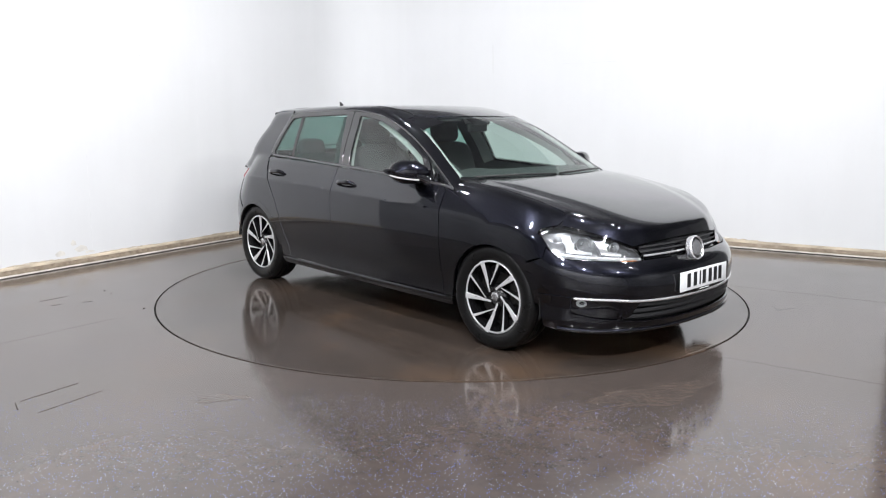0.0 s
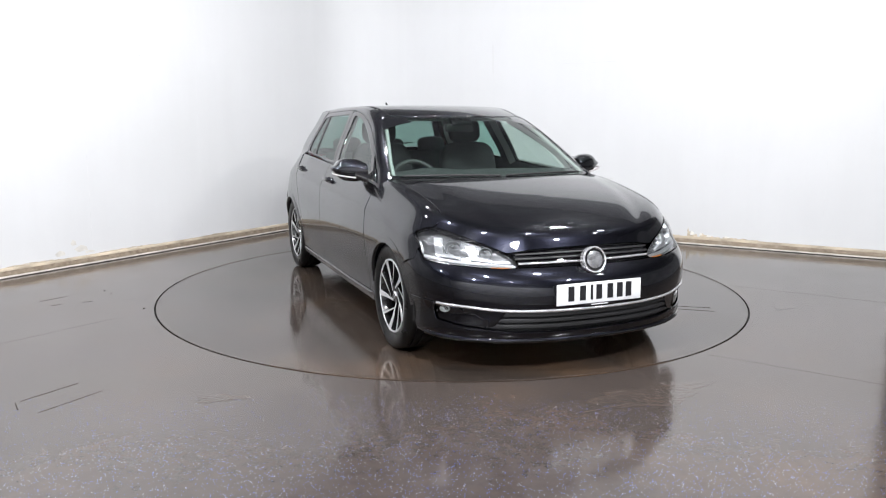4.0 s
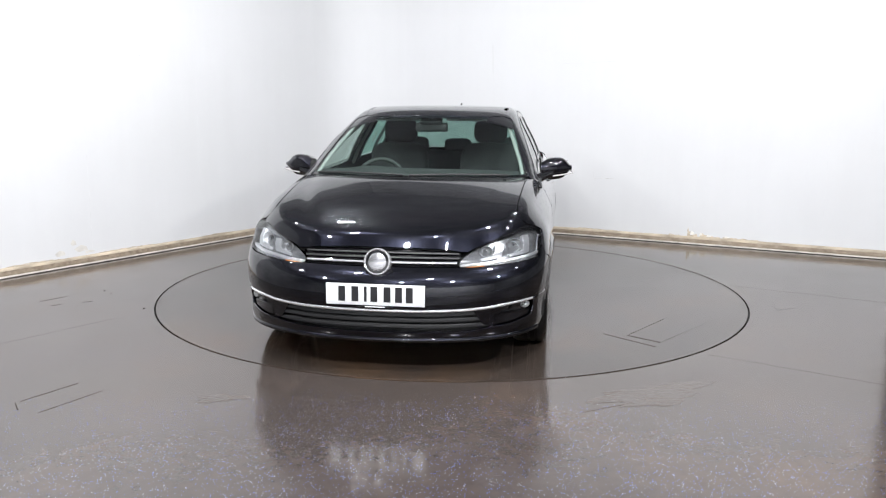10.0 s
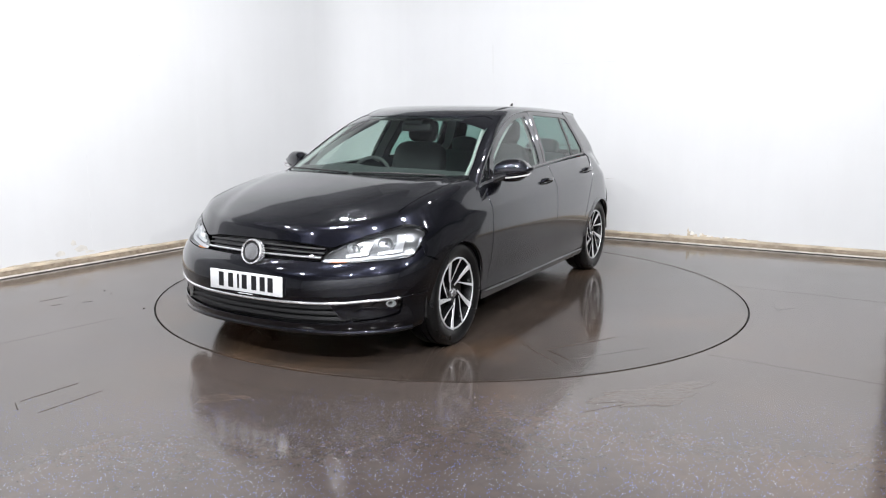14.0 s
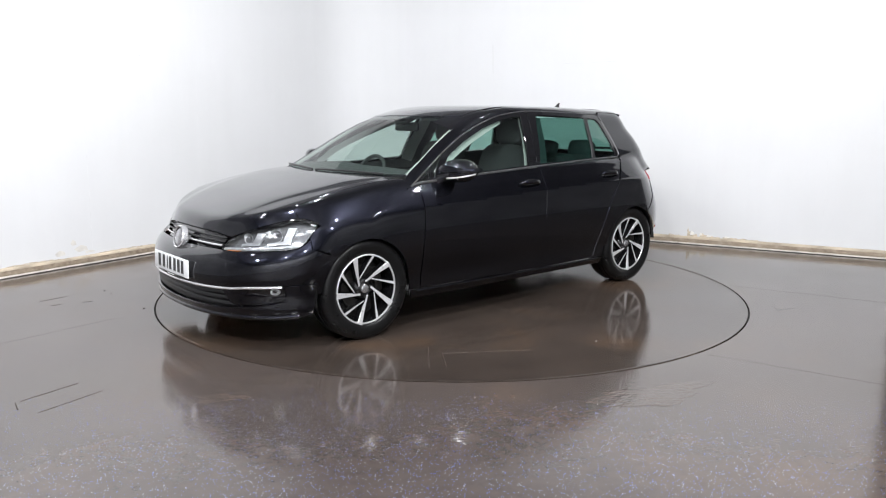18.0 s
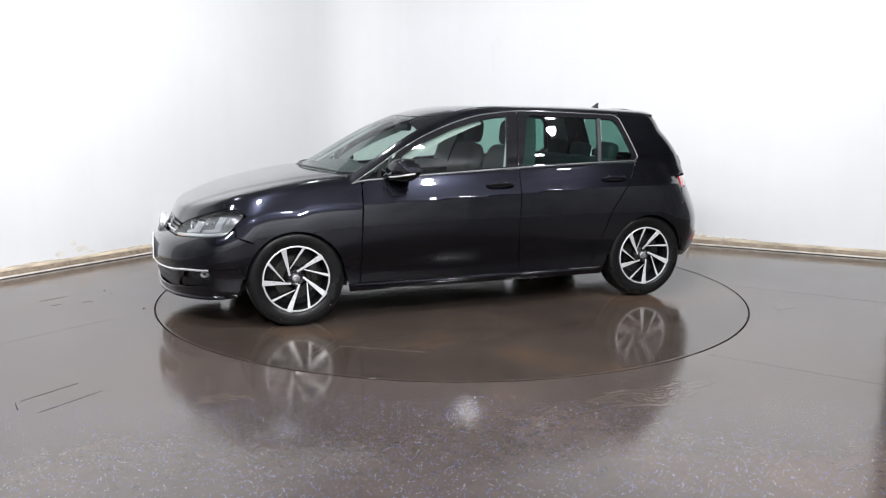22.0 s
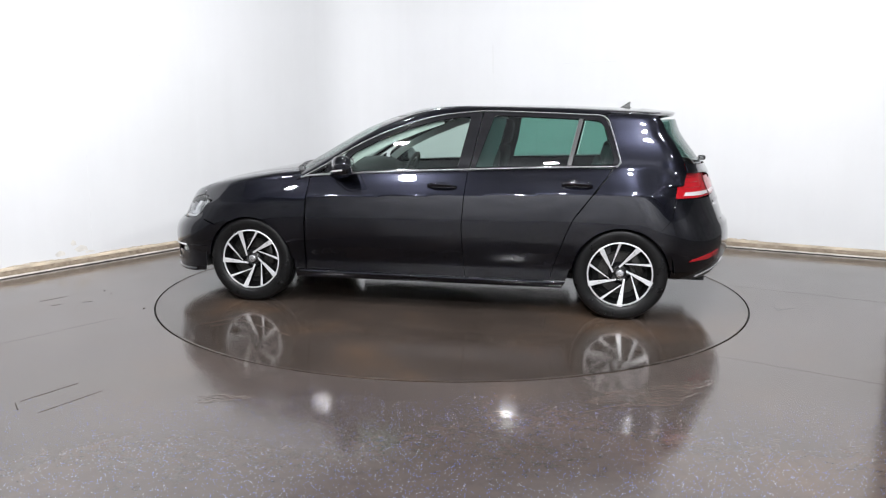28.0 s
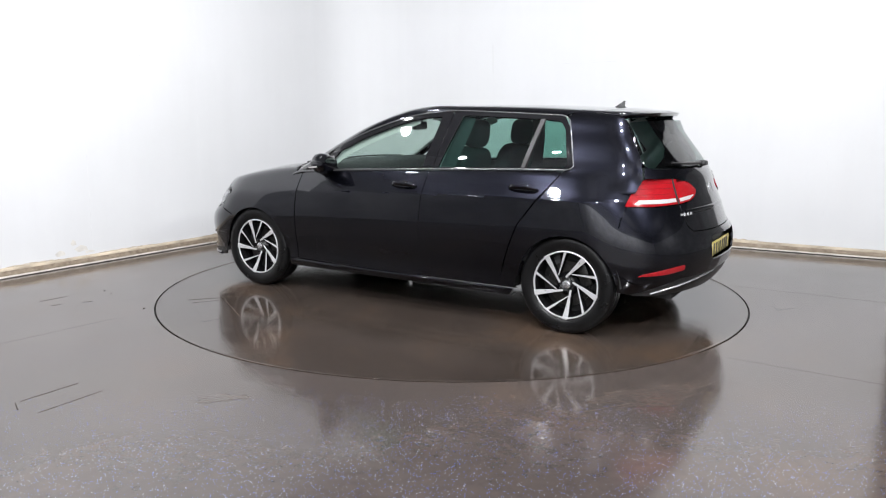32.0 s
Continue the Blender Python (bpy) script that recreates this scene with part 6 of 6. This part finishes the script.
def cabin():
    # front seats
    for s in (1, -1):
        y = 0.37 * s
        seat = part("front_seat", cushion_bm(0.50, 0.52, 0.16, (0.02, y, 0.50)), FABRIC, CAR, "charcoal cloth front seat with headrest", smooth=50)
        lean = Matrix.Rotation(radians(-16), 4, "Y")
        part("backrest", pillow_bm(0.48, 0.15, 0.64, (-0.29, y, 0.82), lean, 0.42), FABRIC, seat, smooth=60)
        part("headrest", pillow_bm(0.27, 0.11, 0.20, (-0.405, y, 1.225), Matrix.Rotation(radians(-8), 4, "Y"), 0.6), FABRIC, seat, smooth=60)
        for d in (-0.055, 0.055):
            part("headrest_rod", tube_bm([(-0.375, y + d, 1.05), (-0.395, y + d, 1.18)], 0.006, 8), CHROME, seat, smooth=60)
    # rear bench
    bench = part("rear_bench", cushion_bm(1.24, 0.50, 0.16, (-0.80, 0, 0.50)), FABRIC, CAR, "charcoal cloth rear bench with three headrests", smooth=50)
    part("backrest", cushion_bm(1.22, 0.14, 0.56, (-1.10, 0, 0.76), 0.05, Matrix.Rotation(radians(-20), 4, "Y")), FABRIC, bench, smooth=50)
    for y, h in ((0.40, 0.13), (0.0, 0.10), (-0.40, 0.13)):
        part("headrest", pillow_bm(0.25, 0.10, h + 0.02, (-1.225, y, 1.075), Matrix.Rotation(radians(-14), 4, "Y")), FABRIC, bench, smooth=60)
    part("parcel_shelf", box_bm((0.46, 1.10, 0.02), (-1.50, 0, 0.955), 0.006), DASH, CAR, "black parcel shelf")
    # dashboard
    bm = bmesh.new()
    rows = []
    prof = [(1.045, 0.960), (0.95, 0.990), (0.80, 1.002), (0.66, 0.988), (0.58, 0.945), (0.55, 0.87), (0.58, 0.70), (0.62, 0.50)]
    for k in range(21):
        s = k / 10 - 1
        y = 0.70 * s
        back = 0.12 * s * s
        hump = 0.022 * math.exp(-((y + 0.37) / 0.16) ** 2)
        rows.append([bm.verts.new((x - (back if x > 0.9 else 0.02 * s * s), y, z + (hump if 0.55 < x < 0.75 and z > 0.88 else 0) - 0.012 * s * s)) for x, z in prof])
    for a, b in zip(rows, rows[1:]):
        for j in range(len(prof) - 1):
            bm.faces.new((a[j], a[j + 1], b[j + 1], b[j]))
    part("dashboard", bm, DASH, CAR, "soft black dashboard", smooth=60)
    part("centre_console", box_bm((0.75, 0.20, 0.30), (0.25, 0, 0.48), 0.03, 2), DASH, CAR, smooth=40)
    # steering wheel, on the right
    tilt = Matrix.Translation((0.42, -0.37, 0.868)) @ Matrix.Rotation(radians(-24), 4, "Y")
    bm = bmesh.new()
    segs, ring_n = 40, 10
    rws = []
    for k in range(segs):
        a = 2 * math.pi * k / segs
        c = Vector((0, math.cos(a) * 0.180, math.sin(a) * 0.180))
        o = c.normalized()
        rws.append([bm.verts.new(c + 0.0155 * (math.cos(b) * o + math.sin(b) * Vector((1, 0, 0)))) for b in [2 * math.pi * j / ring_n for j in range(ring_n)]])
    for k in range(segs):
        a, b = rws[k], rws[(k + 1) % segs]
        for j in range(ring_n):
            i = (j + 1) % ring_n
            bm.faces.new((a[j], a[i], b[i], b[j]))
    bmesh.ops.transform(bm, matrix=tilt, verts=bm.verts)
    sw = part("steering_wheel", bm, DASH, CAR, "black leather steering wheel", smooth=80)
    bm = join_bm(box_bm((0.04, 0.15, 0.11), (0.01, 0, 0), 0.02, 2), box_bm((0.02, 0.34, 0.035), (0.01, 0, 0.01), 0.008), box_bm((0.02, 0.04, 0.17), (0.01, 0, -0.09), 0.008))
    bmesh.ops.transform(bm, matrix=tilt, verts=bm.verts)
    part("wheel_hub", bm, DASH, sw, smooth=40)
    # inner mirror and sensor box
    part("inner_mirror", box_bm((0.035, 0.235, 0.066), (0.33, 0.0, 1.268), 0.016, 3, Matrix.Rotation(radians(8), 4, "Z")), TRIM, CAR, "black inner mirror", smooth=50)
    part("mirror_stem", tube_bm([(0.345, 0, 1.29), (0.37, 0, 1.335)], 0.018, 8), TRIM, CAR, smooth=60)
    part("sensor_box", box_bm((0.10, 0.16, 0.03), (0.345, 0, 1.318), 0.01, 2, Matrix.Rotation(radians(24), 4, "Y")), TRIM, CAR)
    for s in (1, -1):
        part("sun_visor", box_bm((0.15, 0.40, 0.015), (0.20, 0.30 * s, 1.338), 0.006, 2, Matrix.Rotation(radians(16), 4, "Y")), LINER, CAR, "pale folded sun visor")
        # door cards
        P, F = [], []
        xs = np.linspace(0.80, -1.25, 24)
        for x in xs:
            for z, o in ((0.42, 0.10), (0.62, 0.085), (0.80, 0.075), (belt(x) - 0.05, 0.05), (belt(x) - 0.012, 0.025)):
                p, m = lift("side", float(x), float(z), "tub")
                P.append((p.x, s * (p.y - o), p.z))
        for i in range(23):
            for j in range(4):
                F.append((5 * i + j, 5 * i + 5 + j, 5 * i + 6 + j, 5 * i + 1 + j))
        # pale covers along the windscreen's edges
        pts = [lift("nose", y, z, "green")[0] + Vector((-0.034, -0.022, -0.004)) for y, z in [(0.712, 0.975), (0.683, 1.06), (0.648, 1.14), (0.612, 1.22), (0.580, 1.285), (0.545, 1.325)]]
        bm = tube_bm([(p.x, s * p.y, p.z) for p in pts], 0.012, 10)
        part("pillar_cover", bm, LINER, CAR, "pale grey inner pillar cover", smooth=60)
        mesh_ob("door_card", P, F, DASH, CAR, "black inner door card", smooth=True)


def wheel():
    """One wheel, its outer face towards +y, round its own centre."""
    root = new("wheel")
    root.parent = CAR
    R, rim = 0.313, 0.2145
    # tyre
    prof = [(rim - 0.006, 0.070), (rim + 0.004, 0.088), (rim + 0.025, 0.0985), (rim + 0.05, 0.1035), (R - 0.028, 0.102), (R - 0.012, 0.094), (R - 0.003, 0.080), (R, 0.06)]
    prof += [(R, 0.046), (R - 0.007, 0.045), (R - 0.007, 0.037), (R + 0.001, 0.036), (R + 0.001, 0.006), (R - 0.007, 0.005), (R - 0.007, -0.005), (R + 0.001, -0.006)]
    prof += [(R, -0.06), (R - 0.012, -0.094), (R - 0.04, -0.102), (rim + 0.01, -0.09), (rim - 0.006, -0.07)]
    bm = lathe_bm(prof, 72)
    part("tyre", bm, RUBBER, root, "black road tyre", smooth=35)
    # rim barrel and lip
    part("rim", lathe_bm([(rim + 0.002, 0.084), (rim + 0.003, 0.089), (rim - 0.001, 0.092), (rim - 0.005, 0.0915), (rim - 0.008, 0.086)], 72), ALLOY, root, "machined silver rim edge", smooth=50)
    part("rim_barrel", lathe_bm([(rim - 0.010, 0.088), (rim - 0.018, 0.06), (rim - 0.03, 0.0), (rim - 0.012, -0.08)], 48), RIM_BLACK, root, smooth=50)
    # spokes: five broad, five slim, all swept one way
    def spoke(inner, outer, wi, wo, k):
        (x0, z0), (x1, z1) = inner, outer
        d = Vector((x1 - x0, 0, z1 - z0))
        w = Vector((-d.z, 0, d.x)).normalized()
        bm = bmesh.new()
        rows = []
        for i in range(7):
            t = i / 6
            c = Vector((x0, 0, z0)) + d * t
            h = wi + (wo - wi) * t ** 1.5
            y = 0.066 + 0.025 * t ** 0.8 - 0.004 * math.sin(math.pi * t)
            rows.append([bm.verts.new(c + w * q * h + Vector((0, y - dp, 0))) for q, dp in ((-0.62, 0.040), (-0.5, 0.003), (-0.42, 0.0), (0.42, 0.0), (0.5, 0.003), (0.62, 0.040))])
        for a, b in zip(rows, rows[1:]):
            for j in range(5):
                bm.faces.new((a[j], a[j + 1], b[j + 1], b[j]))
        bm.faces.new(rows[0])
        bm.faces.new(rows[-1])
        bmesh.ops.transform(bm, matrix=Matrix.Rotation(-radians(72 * k), 4, "Y"), verts=bm.verts)
        ob = part("spoke", bm, ALLOY, root, smooth=25)
        ob.data.materials.append(RIM_BLACK)
        for f in ob.data.polygons:
            n = f.normal
            if n.y < 0.5:
                f.material_index = 1
    for k in range(5):
        spoke((0.037, 0.026), (0.051, 0.214), 0.015, 0.040, k)
        spoke((0.029, 0.070), (-0.084, 0.197), 0.008, 0.022, k)
    # hub, cap, bolts
    part("hub", lathe_bm([(0.0005, 0.040), (0.030, 0.056), (0.046, 0.062), (0.070, 0.045), (0.078, 0.01)], 40), RIM_BLACK, root, smooth=50)
    part("hub_cap", lathe_bm([(0.0005, 0.0745), (0.016, 0.0745), (0.024, 0.073), (0.0275, 0.068), (0.028, 0.05)], 32), BADGE_SILVER, root, "silver hub cap", smooth=50)
    for k in range(5):
        a = radians(72 * k + 60)
        bm = lathe_bm([(0.0005, 0.064), (0.008, 0.064), (0.0095, 0.061), (0.0095, 0.045)], 10)
        bmesh.ops.translate(bm, vec=(0.0505 * math.cos(a), 0, 0.0505 * math.sin(a)), verts=bm.verts)
        part("wheel_bolt", bm, STEEL, root, smooth=40)
    part("brake_disc", lathe_bm([(0.07, 0.020), (0.142, 0.020), (0.144, 0.016), (0.144, -0.004), (0.07, -0.004)], 48), STEEL, root, "steel brake disc", smooth=40)
    bm = box_bm((0.06, 0.06, 0.15), (-0.125, 0.01, 0.02), 0.015, 2)
    part("brake_caliper", bm, STEEL, root, smooth=40)
    part("rim_back", lathe_bm([(0.145, -0.005), (0.20, -0.02)], 40), UNDER, root)
    return root


def wheels():
    w = wheel()
    w.matrix_basis = pose(FA, 0.7725, 0.313, 0, 8, 0)
    copy_thing(w, pose(RA, 0.766, 0.313, 0, 24, 0))
    copy_thing(w, pose(FA, -0.7725, 0.313, 0, 11, 180))
    copy_thing(w, pose(RA, -0.766, 0.313, 0, -14, 180))


inner_shell()
headliner()
cabin()
wheels()


def motions():
    times = [i * 1.0 for i in range(33)]
    walk(CAR, [(t, car_pose(t)) for t in times])
    walk(turntable, [(t, disc_pose(t)) for t in times])


motions()
